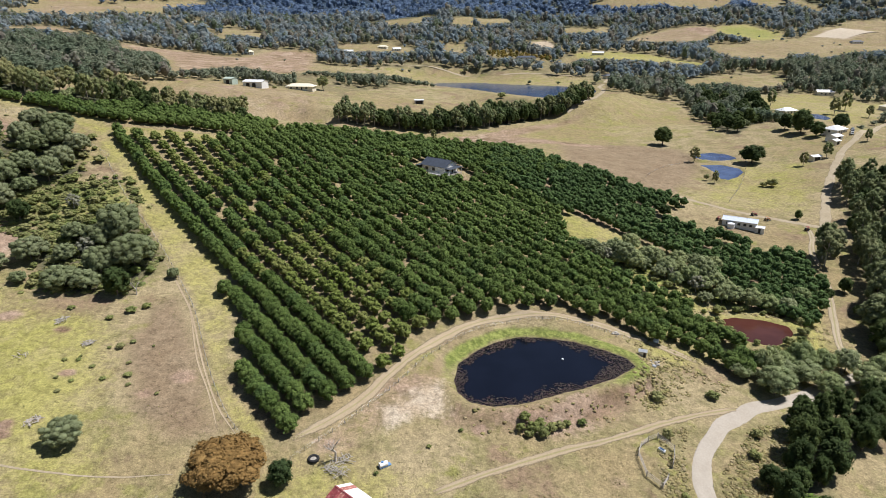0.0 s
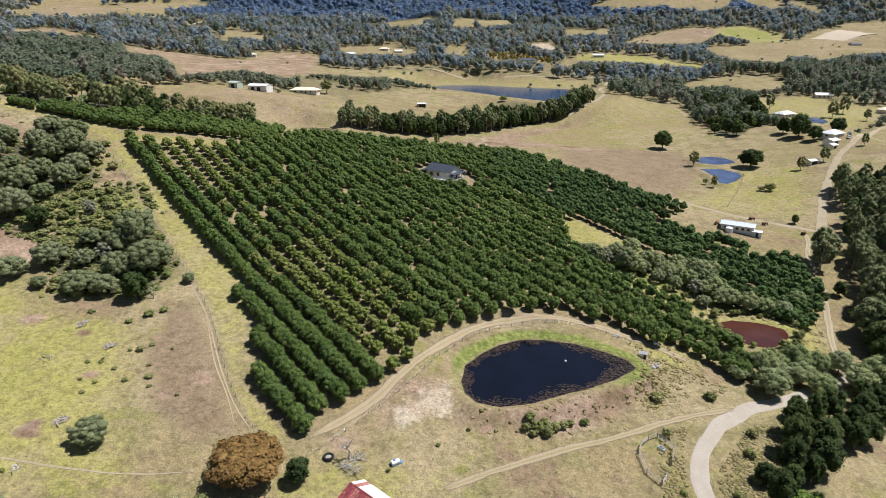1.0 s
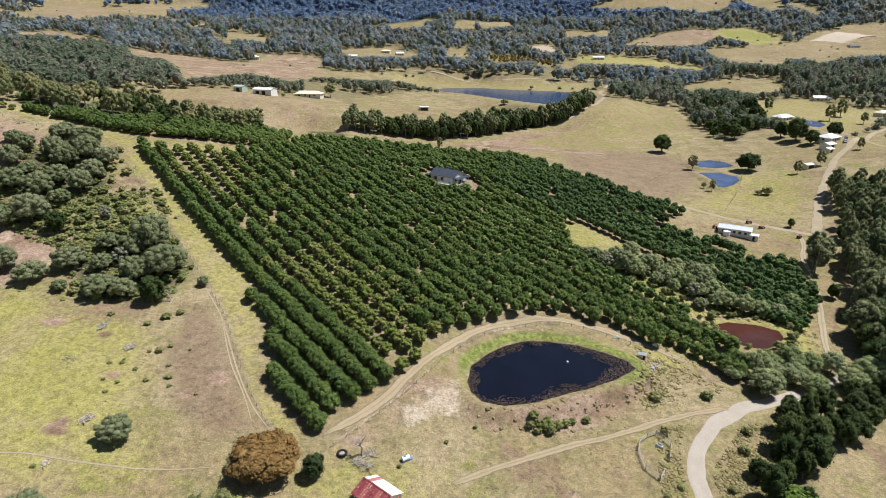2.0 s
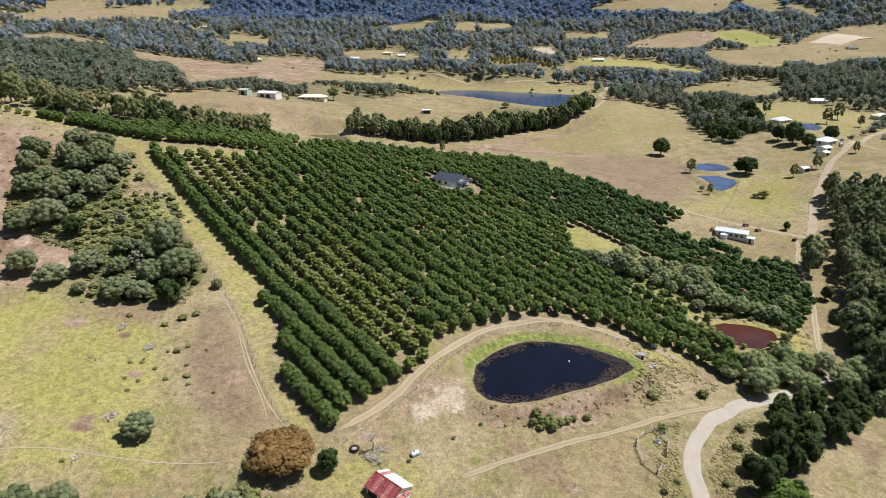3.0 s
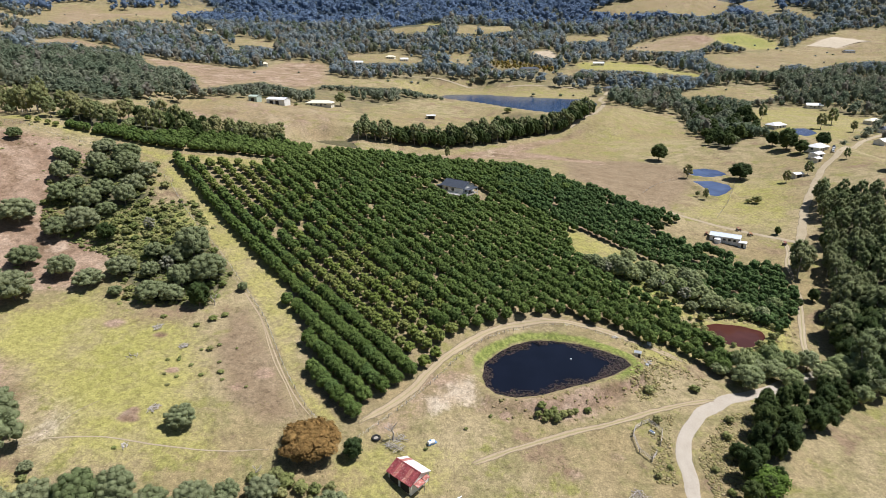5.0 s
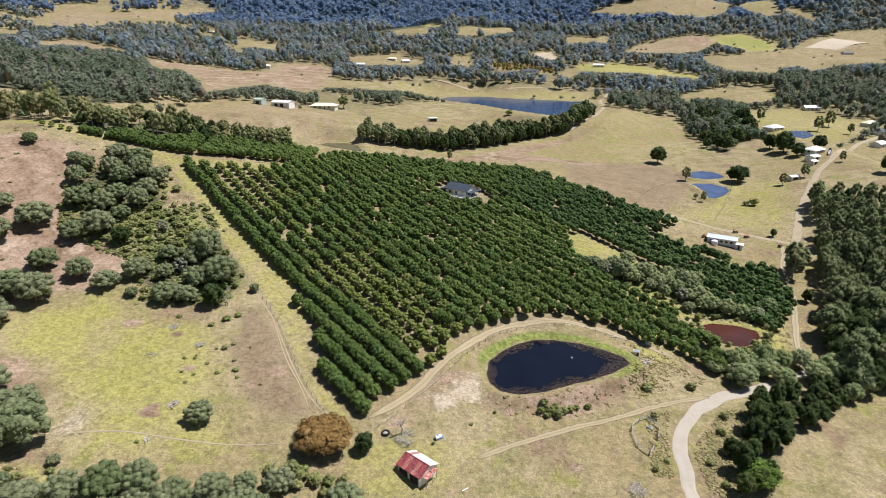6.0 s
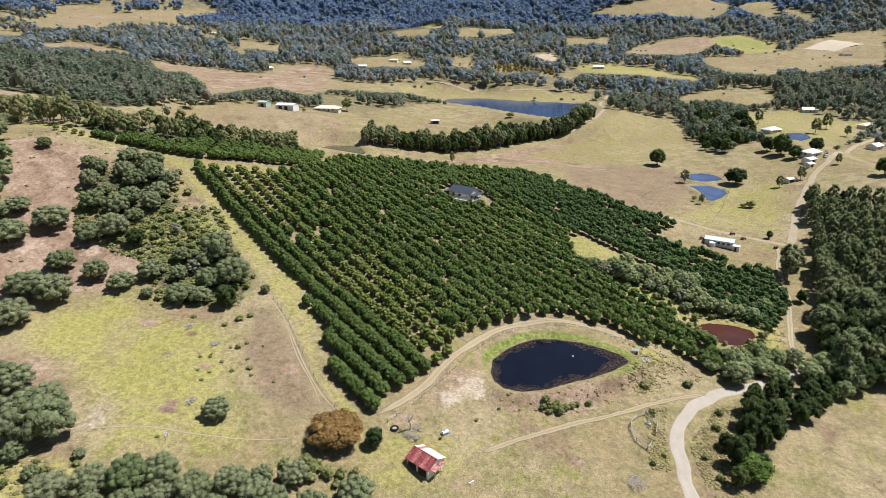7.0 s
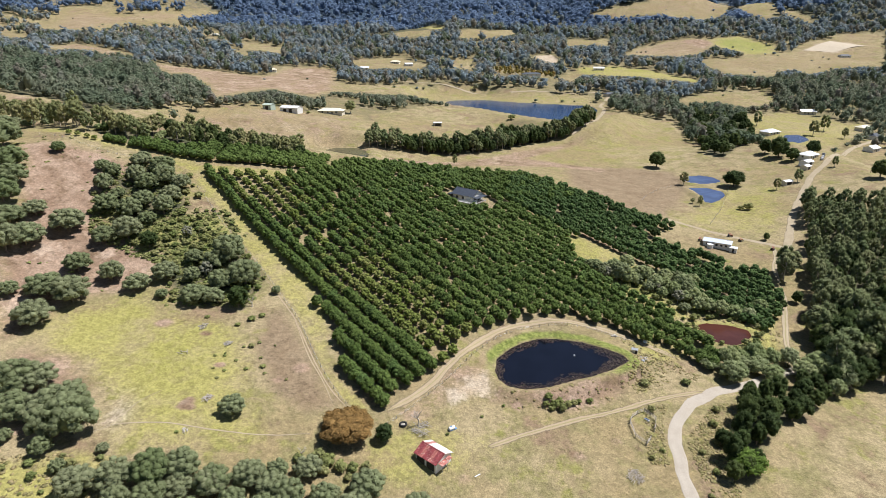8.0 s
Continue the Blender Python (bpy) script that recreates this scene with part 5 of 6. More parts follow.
def building(name, x, y, yaw, length, width, wall_high, rise, walls, roof, label, category="house", hip=0.0, group="", windows=(), doors=(), eave=0.45, sheets=0, roof_mats=None, gable_paint=None, sink=0.4):
    """A house or shed with a ridge along its length. windows and doors: side (f, b, l, r), place along it, width, sill, top."""
    top = placed(name, x, y, yaw, label, category, group)
    hl, hw = length / 2, width / 2
    bm = bmesh.new()
    ring = [bm.verts.new((sx * hl, sy * hw, z)) for z in (-sink, wall_high) for sx, sy in ((-1, -1), (1, -1), (1, 1), (-1, 1))]
    for k in range(4):
        m = (k + 1) % 4
        bm.faces.new((ring[k], ring[m], ring[4 + m], ring[4 + k]))
    if not hip:
        for sx, a, b in ((-1, 7, 4), (1, 5, 6)):
            tip = bm.verts.new((sx * hl, 0, wall_high + rise - 0.05))
            bm.faces.new((ring[a], ring[b], tip))
    bm.faces.new((ring[4], ring[5], ring[6], ring[7]))
    wall = part("wall", bm, walls, top)
    slope = math.atan2(rise, hw)
    out = hw + eave
    drop = eave * rise / hw
    if hip:
        bm = bmesh.new()
        base = [bm.verts.new((sx * (hl + eave), sy * out, wall_high - drop)) for sx, sy in ((-1, -1), (1, -1), (1, 1), (-1, 1))]
        low = [bm.verts.new((v.co.x, v.co.y, v.co.z - 0.14)) for v in base]
        ra, rb = bm.verts.new((-hl + hip, 0, wall_high + rise)), bm.verts.new((hl - hip, 0, wall_high + rise))
        bm.faces.new((base[0], base[1], rb, ra))
        bm.faces.new((base[1], base[2], rb))
        bm.faces.new((base[2], base[3], ra, rb))
        bm.faces.new((base[3], base[0], ra))
        for k in range(4):
            m = (k + 1) % 4
            bm.faces.new((low[k], low[m], base[m], base[k]))
        bm.faces.new(low[::-1])
        part("roof", bm, roof, top)
    else:
        n = sheets or 1
        step = (2 * hl + 2 * eave) / n
        for side in (-1, 1):
            for k in range(n):
                bm = bmesh.new()
                a = -hl - eave + k * step
                over = 0.03 * (k % 2) if sheets else 0.0
                pts = [(a, side * out, wall_high - drop + over), (a + step - 0.012 * bool(sheets), side * out, wall_high - drop + over), (a + step - 0.012 * bool(sheets), 0, wall_high + rise + over), (a, 0, wall_high + rise + over)]
                up = [bm.verts.new((px, py, pz + 0.09)) for px, py, pz in pts]
                dn = [bm.verts.new(p) for p in pts]
                bm.faces.new(up if side < 0 else up[::-1])
                bm.faces.new(dn[::-1] if side < 0 else dn)
                for i in range(4):
                    j = (i + 1) % 4
                    bm.faces.new((dn[i], dn[j], up[j], up[i]))
                bmesh.ops.recalc_face_normals(bm, faces=bm.faces)
                mat = roof_mats(side, k) if roof_mats else roof
                part("roof_sheet" if sheets else "roof", bm, mat, top)
        part("ridge_cap", boxed((-hl - eave, -0.16, wall_high + rise + 0.07), (hl + eave, 0.16, wall_high + rise + 0.15), 0.03), roof, top)

    def opening(kind, side, at, w, lo, hi):
        glass = kind == "window"
        # doors are flat panels on the wall; their dark colour paints the shade within
        for nm, grow, deep, mat in (("window_frame" if glass else "door_frame", 0.09, 0.05, M_WHITE), ("pane" if glass else "door", 0.0, 0.07, M_GLASS if glass else M_SHADOWED)):
            a, b = at - w / 2 - grow, at + w / 2 + grow
            if side in "fb":
                s = -1 if side == "f" else 1
                bm = boxed((a, min(s * hw, s * (hw + deep)), lo - grow), (b, max(s * hw, s * (hw + deep)), hi + grow), 0.01)
            else:
                s = -1 if side == "l" else 1
                bm = boxed((min(s * hl, s * (hl + deep)), a, lo - grow), (max(s * hl, s * (hl + deep)), b, hi + grow), 0.01)
            part(nm, bm, mat, wall)

    for w in windows:
        opening("window", *w)
    for d in doors:
        opening("door", *d)
    return top


M_SHED_PALE = plain_paint("weathered_white_roof_sheet", (0.72, 0.70, 0.68), 0.55, 0.4, 0.1, vary=0.1, scale=1.0, dirt=(0.55, 0.40, 0.35))


# -- the red-roofed shed by the orchard corner --
def shed_sheet(side, k):
    if side > 0:
        return M_SHED_PALE if k != 1 else M_ROOF_RUST
    return M_ROOF_RUST if k in (2, 5) else M_ROOF_RED


# The wide front doors are dark sheets painting the shaded inside of open bays.
shed = building("farm_shed", -17.4, 87.6, -41, 7.4, 6.4, 2.3, 1.5, M_WHITE, M_ROOF_RED, "old farm shed with red, rusted and white roof sheets", "shed", doors=[("r", 0.4, 1.8, 0.0, 2.0), ("f", -1.8, 2.9, -0.6, 2.0), ("f", 1.8, 2.9, -0.6, 2.0)], sheets=8, roof_mats=shed_sheet, sink=1.6)
awning = part("awning", box(box(bmesh.new(), (3.7, -2.4, 1.9), (5.3, 0.2, 1.98), 0, pose(0, 0, 0.3, 0, 4, 0)), (3.7, 0.4, 2.0), (4.9, 2.2, 2.06), 0, pose(0, 0, 0.3, 0, 5, 0)), M_ROOF_RUST, shed, "rusted lean-to awning over the door")
for px, py in ((5.1, -2.2), (5.1, 0.1), (4.7, 2.0)):
    part("post", tube((px, py, -1.4), (px, py, 1.95), 0.06, 6), M_TIMBER, shed)

# -- the house among the orchard trees --
house = building("orchard_house", -1.6, 262.6, -38, 13.0, 9.0, 3.6, 2.2, M_WHITE, M_ROOF_DARK, "white house with a charcoal gabled roof among orchard trees", eave=0.7, windows=[("f", -3.6, 1.6, 1.2, 2.6), ("f", 0.2, 1.6, 1.2, 2.6), ("r", -2.2, 1.8, 1.2, 2.6)], doors=[("r", 1.4, 1.6, 0.4, 2.5)], sink=2.5)
part("verandah_deck", boxed((-1.5, -7.0, 0.0), (9.4, -4.5, 0.35)), M_WHITE, house, "white verandah deck")
part("verandah_deck", boxed((6.5, -4.5, 0.0), (9.4, 4.0, 0.35)), M_TIMBER, house)
bm = box(bmesh.new(), (6.6, -4.8, 2.75), (9.8, 4.4, 2.87))
part("verandah_roof", bm, M_ROOF_DARK, house)
part("carport_roof", boxed((-10.2, -4.6, 2.6), (-6.8, 3.8, 2.75)), M_ROOF_DARK, house)
for px, py in ((9.2, -4.6), (9.2, -1.7), (9.2, 1.2), (9.2, 4.0), (-10.0, -4.4), (-10.0, 3.6)):
    part("post", boxed((px - 0.08, py - 0.08, -2.0), (px + 0.08, py + 0.08, 2.78), 0.01), M_WHITE, house)
for a, b in (((-1.5, -7.0), (9.4, -7.0)), ((9.4, -7.0), (9.4, -4.6))):
    for z in (0.8, 1.2):
        part("rail", tube((*a, z), (*b, z), 0.05, 6), M_WHITE, house)

# -- the long white shed with its tanks --
long_shed = building("long_shed", 125.2, 238.0, -30.5, 13.0, 6.2, 2.9, 0.9, M_WHITE, M_ROOF_BLUE, "long pale blue-grey roofed shed with a row of windows", "shed", eave=0.35, windows=[("f", -4.5 + 2.2 * k, 1.1, 1.1, 2.1) for k in range(5)], sheets=10, sink=1.5)


def water_tank(x, y, r, h, paint, label):
    t = placed("water_tank", x, y, 0, label, "tank", sink=0.2)
    part("body", tube((0, 0, 0), (0, 0, h), r, 18), paint, t)
    part("lid", tube((0, 0, h), (0, 0, h + 0.3 * r), r * 1.03, 18, r * 0.15), paint, t)
    part("hatch", tube((r * 0.3, 0, h + 0.12 * r), (r * 0.3, 0, h + 0.34 * r), r * 0.22, 10), M_STEEL, t)
    return t


water_tank(120.6, 236.0, 1.5, 2.1, M_PLASTIC, "round pale water tank beside the white shed")
water_tank(60.5, 148.7, 0.75, 0.9, M_PLASTIC, "small white water tank beside the pond track")
building("annex", 130.6, 231.8, -30.5, 3.4, 3.0, 2.3, 0.4, M_WHITE, M_ROOF_WHITE, "small white annex beside the long shed", "shed", eave=0.2, doors=[("f", 0, 0.9, 0, 2.0)], sink=1.2)

# -- farm houses along the valley road --
building("farm_house", 250.5, 381.5, 32, 12.5, 9.0, 3.2, 1.9, M_WHITE, M_ROOF_WHITE, "white farm house with a pale hipped roof by the road", hip=3.5, eave=0.7, windows=[("f", -3, 1.3, 1.1, 2.3), ("f", 2.6, 1.3, 1.1, 2.3), ("l", 0, 1.3, 1.1, 2.3)], doors=[("f", 0, 1.0, 0.1, 2.2)], sink=1.5)
building("farm_shed", 241.5, 366.5, 30, 8.0, 6.0, 2.8, 0.9, M_WHITE, M_ROOF_WHITE, "small white steel shed beside the farm house", "shed", doors=[("f", 0, 3.0, 0, 2.3)], sink=1.2)
building("farm_shed", 236.0, 357.0, 30, 5.5, 4.5, 2.5, 0.7, M_CREAM, M_ROOF_WHITE, "low cream steel shed beside the farm house", "shed", doors=[("f", 0, 2.2, 0, 2.1)], sink=1.2)
building("field_shed", 209.5, 331.0, 20, 6.5, 4.0, 2.4, 0.6, M_CREAM, M_ROOF_WHITE, "small open field shed with a white roof", "shed", doors=[("f", 0, 4.0, 0, 2.0)], sink=1.0)
building("farm_house", 292, 513, 25, 15, 10, 3.2, 2.0, M_CREAM, M_ROOF_WHITE, "cream farm house with a bright roof among trees", hip=3.5, eave=0.8, windows=[("f", -4, 1.4, 1.1, 2.3), ("f", 4, 1.4, 1.1, 2.3)], doors=[("f", 0, 1.1, 0.1, 2.2)], sink=2)
building("steel_shed", -166, 479, -20, 8.0, 7.0, 4.2, 1.0, M_ROOF_GREEN, M_ROOF_GREEN, "pale green steel shed on the hill", "shed", doors=[("f", 0, 3.2, 0, 3.2)], sink=1.5)
building("steel_shed", -147, 480, -18, 17, 9, 4.2, 1.3, M_WHITE, M_ROOF_WHITE, "long white-roofed steel shed on the hill", "shed", doors=[("f", -4, 3.2, 0, 3.2), ("f", 1.5, 3.2, 0, 3.2)], sink=1.5)
building("hill_house", -116, 500, -8, 22, 9, 3.2, 1.8, M_CREAM, M_ROOF_CREAM, "long cream-roofed house on the hill crest", hip=4, eave=0.9, windows=[("f", -7, 1.6, 1.1, 2.3), ("f", -2, 1.6, 1.1, 2.3), ("f", 6, 1.6, 1.1, 2.3)], doors=[("f", 2, 1.2, 0.1, 2.2)], sink=2)
building("hay_shelter", -20, 504, 10, 7.0, 5.0, 3.0, 0.5, M_TIMBER, M_ROOF_WHITE, "small open hay shelter with a white roof in the paddock", "shed", doors=[("f", 0, 5.5, 0, 2.6)], sink=0.8)
for k, (x, y, yaw, ln) in enumerate([(-146, 1043, 10, 16), (-92, 956, -15, 14), (-70, 940, 20, 12), (112, 838, 5, 26), (229, 920, -10, 16), (-483, 1244, 15, 18), (-377, 950, -5, 14), (191, 703, 12, 14), (204, 712, 40, 10), (392, 644, -20, 16), (384, 613, -12, 15), (379, 497, 35, 12), (345, 449, 30, 11), (392, 531, 20, 14), (-205, 960, 25, 13), (690, 1045, 0, 18), (-130, 860, 0, 12), (-250, 800, 12, 12)]):
    building("far_house", x, y, yaw, ln, 8.0, 3.2, 1.8, M_CREAM if k % 3 == 1 else M_WHITE, (M_ROOF_WHITE, M_ROOF_CREAM, M_ROOF_WHITE, M_ROOF_DARK)[k % 4], "small pale-roofed farm house across the valley", hip=3.0 if k % 2 else 0.0, group="far farm houses", eave=0.6, windows=[("f", -ln / 4, 1.5, 1.0, 2.2), ("f", ln / 4, 1.5, 1.0, 2.2)], doors=[("f", 0, 1.1, 0.1, 2.1)], sink=2.5)

# -- the pump hut at the pond's end --
hut = placed("pump_hut", 54.4, 141.6, -20, "small grey steel pump hut with an open door", "shed", sink=0.3)
hut.scale = (0.78, 0.78, 0.85)
bm = boxed((-1.3, -0.95, 0), (1.3, 0.95, 2.0), 0.02)
hut_wall = part("wall", bm, M_STEEL, hut)
part("roof", boxed((-1.5, -1.2, 2.0), (1.5, 1.2, 2.1), 0.02), M_STEEL, hut)
# Dark sheets on the closed wall paint the shade of doorway and vent.
part("doorway", boxed((0.25, -0.99, 0.1), (1.05, -0.95, 1.75), 0.0), M_SHADOWED, hut_wall)
part("side_vent", boxed((1.3, -0.5, 0.9), (1.33, 0.4, 1.6), 0.0), M_SHADOWED, hut_wall)


def wheel(parent, x, y, r, w):
    tyre = part("wheel", tube((x, y - w / 2, r), (x, y + w / 2, r), r, 14), M_RUBBER, parent)
    part("hub", tube((x, y - w / 2 - 0.01, r), (x, y + w / 2 + 0.01, r), r * 0.5, 10), M_STEEL, tyre)


def car(x, y, yaw, paint, label):
    c = placed("parked_car", x, y, yaw, label, "car", "parked cars")
    bm = boxed((-2.1, -0.85, 0.35), (2.1, 0.85, 0.95), 0.12)
    body = part("body", bm, paint, c)
    bm = bmesh.new()
    made = bmesh.ops.create_cube(bm, size=1)["verts"]
    for v in made:
        f = 0.72 if v.co.z > 0 else 1.0
        v.co = Vector((v.co.x * 2.5 * f - 0.2, v.co.y * 1.5 * (0.9 if v.co.z > 0 else 1.0), 1.2 + v.co.z * 0.55))
    cabin = part("cabin", bm, M_GLASS, c)
    part("roof", boxed((-1.05, -0.66, 1.46), (0.65, 0.66, 1.52), 0.02), paint, c)
    for px in (-1.3, 1.3):
        for py in (-0.8, 0.8):
            wheel(c, px, py, 0.33, 0.22)
    for py in (-0.6, 0.6):
        part("headlight", boxed((2.08, py - 0.16, 0.62), (2.13, py + 0.16, 0.78), 0.01), M_PLASTIC, c)


M_CAR_WHITE = plain_paint("white_car_paint", (0.75, 0.75, 0.76), 0.25, 0.5, vary=0.03)
M_CAR_SILVER = plain_paint("silver_car_paint", (0.42, 0.44, 0.47), 0.25, 0.5, 0.4, vary=0.03)
M_ORANGE = plain_paint("orange_machine_paint", (0.38, 0.15, 0.06), 0.45, 0.4, vary=0.15)
M_MACHINE_RED = plain_paint("red_machine_paint", (0.24, 0.07, 0.05), 0.45, 0.4, vary=0.15)
for x, y, yaw, mat, lab in ((259, 377, 60, M_CAR_WHITE, "white car parked beside the farm house"), (262, 381, 55, M_CAR_SILVER, "silver car parked beside the farm house"), (256, 372.5, 62, M_CAR_WHITE, "white car parked beside the farm house"), (265, 386, 50, M_CAR_SILVER, "silver car parked beside the farm house")):
    car(x, y, yaw, mat, lab)


def tractor(x, y, yaw, paint, label):
    t = placed("tractor", x, y, yaw, label, "tractor", "farm machines")
    t.scale = (0.78, 0.78, 0.78)
    part("bonnet", boxed((0.1, -0.4, 0.75), (1.7, 0.4, 1.45), 0.06), paint, t)
    part("seat_box", boxed((-1.0, -0.5, 0.7), (0.1, 0.5, 1.2), 0.05), paint, t)
    part("canopy", boxed((-1.1, -0.7, 2.25), (0.3, 0.7, 2.35), 0.02), paint, t)
    for px, py in ((-1.0, -0.6), (-1.0, 0.6), (0.2, -0.6), (0.2, 0.6)):
        part("canopy_post", tube((px, py, 1.1), (px, py, 2.28), 0.04, 6), M_STEEL, t)
    for py in (-0.8, 0.8):
        wheel(t, -0.6, py, 0.7, 0.4)
        wheel(t, 1.3, py * 0.9, 0.42, 0.3)


for x, y, yaw, mat, lab in ((140, 244, 20, M_ORANGE, "orange tractor parked on the drive"), (118.5, 243.5, 80, M_MACHINE_RED, "red tractor parked beside the long shed"), (137, 250, -10, M_MACHINE_RED, "red tractor parked on the drive"), (151, 233, 40, M_MACHINE_RED, "red tractor parked beside the drive")):
    tractor(x, y, yaw, mat, lab)


# -- fences: posts and wires --
POST = bpy.data.meshes.new("post")
bm = tube((0, 0, -0.4), (0, 0, 1.25), 0.085, 6, 0.07)
bm.to_mesh(POST)
bm.free()
POST.materials.append(M_TIMBER)


def fence(line, gap, label, wires=(0.4, 0.75, 1.1), group=""):
    path = round_line(line, 0.5)
    step = np.hypot(*np.diff(path, axis=0).T)
    run = np.concatenate([[0], np.cumsum(step)])
    at = np.arange(0, run[-1], gap)
    xs, ys = np.interp(at, run, path[:, 0]), np.interp(at, run, path[:, 1])
    top = placed("wire_fence", xs[0], ys[0], 0, label, "fence", group)
    base = top.matrix_world.translation
    zs = land(xs, ys) - base.z
    for x, y, z in zip(xs, ys, zs):
        p = new("post", POST)
        p.parent = top
        p.location = (x - base.x, y - base.y, z)
        p.rotation_euler = (rng.uniform(-0.06, 0.06), rng.uniform(-0.06, 0.06), rng.uniform(0, 3))
    for h in wires:
        parts = [stem((xs[k] - base.x, ys[k] - base.y, zs[k] + h), (xs[k + 1] - base.x, ys[k + 1] - base.y, zs[k + 1] + h), 0.012, 0.012, 3) for k in range(len(xs) - 1)]
        me = fast_mesh("wire", *merge(parts))
        me.materials.append(M_STEEL)
        new("wire", me).parent = top


SLOPE_FENCE = [(-39, 99.5), (-43.2, 103.6), (-48.1, 109.7), (-55.7, 122.2), (-63, 136.5), (-67.5, 144.7), (-75.1, 155.6), (-84.9, 169), (-94.9, 181.3), (-103.2, 190.4), (-112.3, 200.9), (-124, 216)]
POND_FENCE = [(-31, 98), (-26, 103.5), (-19, 112), (-12.7, 120.2), (-7, 129), (-1.5, 137.4), (5, 145.5), (12.6, 151.3), (24, 155), (34, 155), (43, 152.8), (53, 147.5)]
fence(SLOPE_FENCE, 3.6, "post and wire fence between grazed slope and orchard strip")
fence(POND_FENCE, 3.6, "post and wire fence along the pond track")
fence([(179, 345), (165, 318), (152, 295), (133, 266)], 5.0, "post and wire fence beside the twin dams")
fence([(-124, 218), (-150, 232), (-180, 236), (-215, 247)], 5.0, "post and wire fence along the hill strip")
fence([(105, 300), (125, 330), (150, 352)], 5.0, "post and wire fence across the brown field")

# -- the stock yard below the pond bank --
yard = placed("stock_yard", 46.5, 104, 0, "pale steel-railed stock yard on bare soil", "yard")
base = yard.matrix_world.translation
ring = [(42.5, 105.6), (43.8, 108), (46, 109.8), (48.5, 110.9), (51, 107.4), (50.2, 105), (49, 102.6), (47, 99.5), (45, 97), (42.6, 100)]
for k, (x, y) in enumerate(ring):
    z = ground_at(x, y)
    nx, ny = ring[(k + 1) % len(ring)]
    nz = ground_at(nx, ny)
    p = new("post", POST)
    p.parent = yard
    p.location = (x - base.x, y - base.y, z - base.z)
    p.scale = (1.4, 1.4, 1.3)
    if k != 6:
        for h in (0.5, 0.95, 1.4):
            part("rail", tube((x - base.x, y - base.y, z - base.z + h), (nx - base.x, ny - base.y, nz - base.z + h), 0.06, 6), M_DEAD, yard)
trough = placed("water_trough", 48.2, 107.2, -55, "white bathtub used as a water trough", "trough")
bm = boxed((-0.8, -0.38, 0.05), (0.8, 0.38, 0.6), 0.08)
part("tub", bm, M_PLASTIC, trough)
part("water_surface", boxed((-0.66, -0.26, 0.58), (0.66, 0.26, 0.605), 0.0), M_BLUE, trough)

# -- oddments in the grass --
# an old tractor tyre lying flat, soil inside it
tyre = placed("old_tyre", -26.4, 98.6, 0, "old black tractor tyre lying flat in the grass", "feed ring")
ringv, ringt = [], []
for i in range(24):
    for j in range(8):
        a, b = i * math.tau / 24, j * math.tau / 8
        ringv.append(((0.95 + 0.3 * math.cos(b)) * math.cos(a), (0.95 + 0.3 * math.cos(b)) * math.sin(a), 0.3 + 0.3 * math.sin(b)))
        k, m = i * 8, (i + 1) % 24 * 8
        ringt += [(k + j, m + j, m + (j + 1) % 8), (k + j, m + (j + 1) % 8, k + (j + 1) % 8)]
me = fast_mesh("ring", ringv, ringt)
me.materials.append(M_RUBBER)
new("ring", me).parent = tyre
part("inner_soil", tube((0, 0, 0.02), (0, 0, 0.3), 0.62, 16), M_STONE, tyre)

drum = placed("spray_tank", -12.2, 98.6, 30, "white spray tank with a blue lid in the grass", "tank")
part("body", tube((-0.9, 0, 0.6), (0.9, 0, 0.6), 0.55, 16), M_PLASTIC, drum)
part("lid", tube((-0.2, 0, 1.1), (-0.2, 0, 1.28), 0.28, 12), M_BLUE_PLASTIC, drum)
part("cradle", boxed((-1.0, -0.5, 0), (1.6, 0.5, 0.2), 0.03), M_BLUE_PLASTIC, drum, "blue steel cradle")
plank = placed("plank", -5.4, 83.4, 35, "white weathered plank lying in the grass", "plank")
part("board", boxed((-0.9, -0.14, 0.0), (0.9, 0.14, 0.1), 0.01), M_PLASTIC, plank)
float_ = tagged(new("pond_float"), "small round white float on the pond", "float")
float_.location = (31.6, 137.0, 0.0)
bm = bmesh.new()
bmesh.ops.create_uvsphere(bm, u_segments=16, v_segments=10, radius=0.32)
bmesh.ops.translate(bm, verts=bm.verts, vec=(0, 0, 0.12))
part("ball", bm, M_PLASTIC, float_)
part("ring", tube((0, 0, 0.4), (0, 0, 0.5), 0.07, 8), M_STEEL, float_)
bag = placed("feed_bin", 55.8, 136.2, 0, "small white bin on the pond bank", "bin")
part("body", tube((0, 0, 0), (0, 0, 0.8), 0.5, 14, 0.56), M_PLASTIC, bag)
part("lid", tube((0, 0, 0.8), (0, 0, 0.92), 0.6, 14, 0.5), M_STEEL, bag)


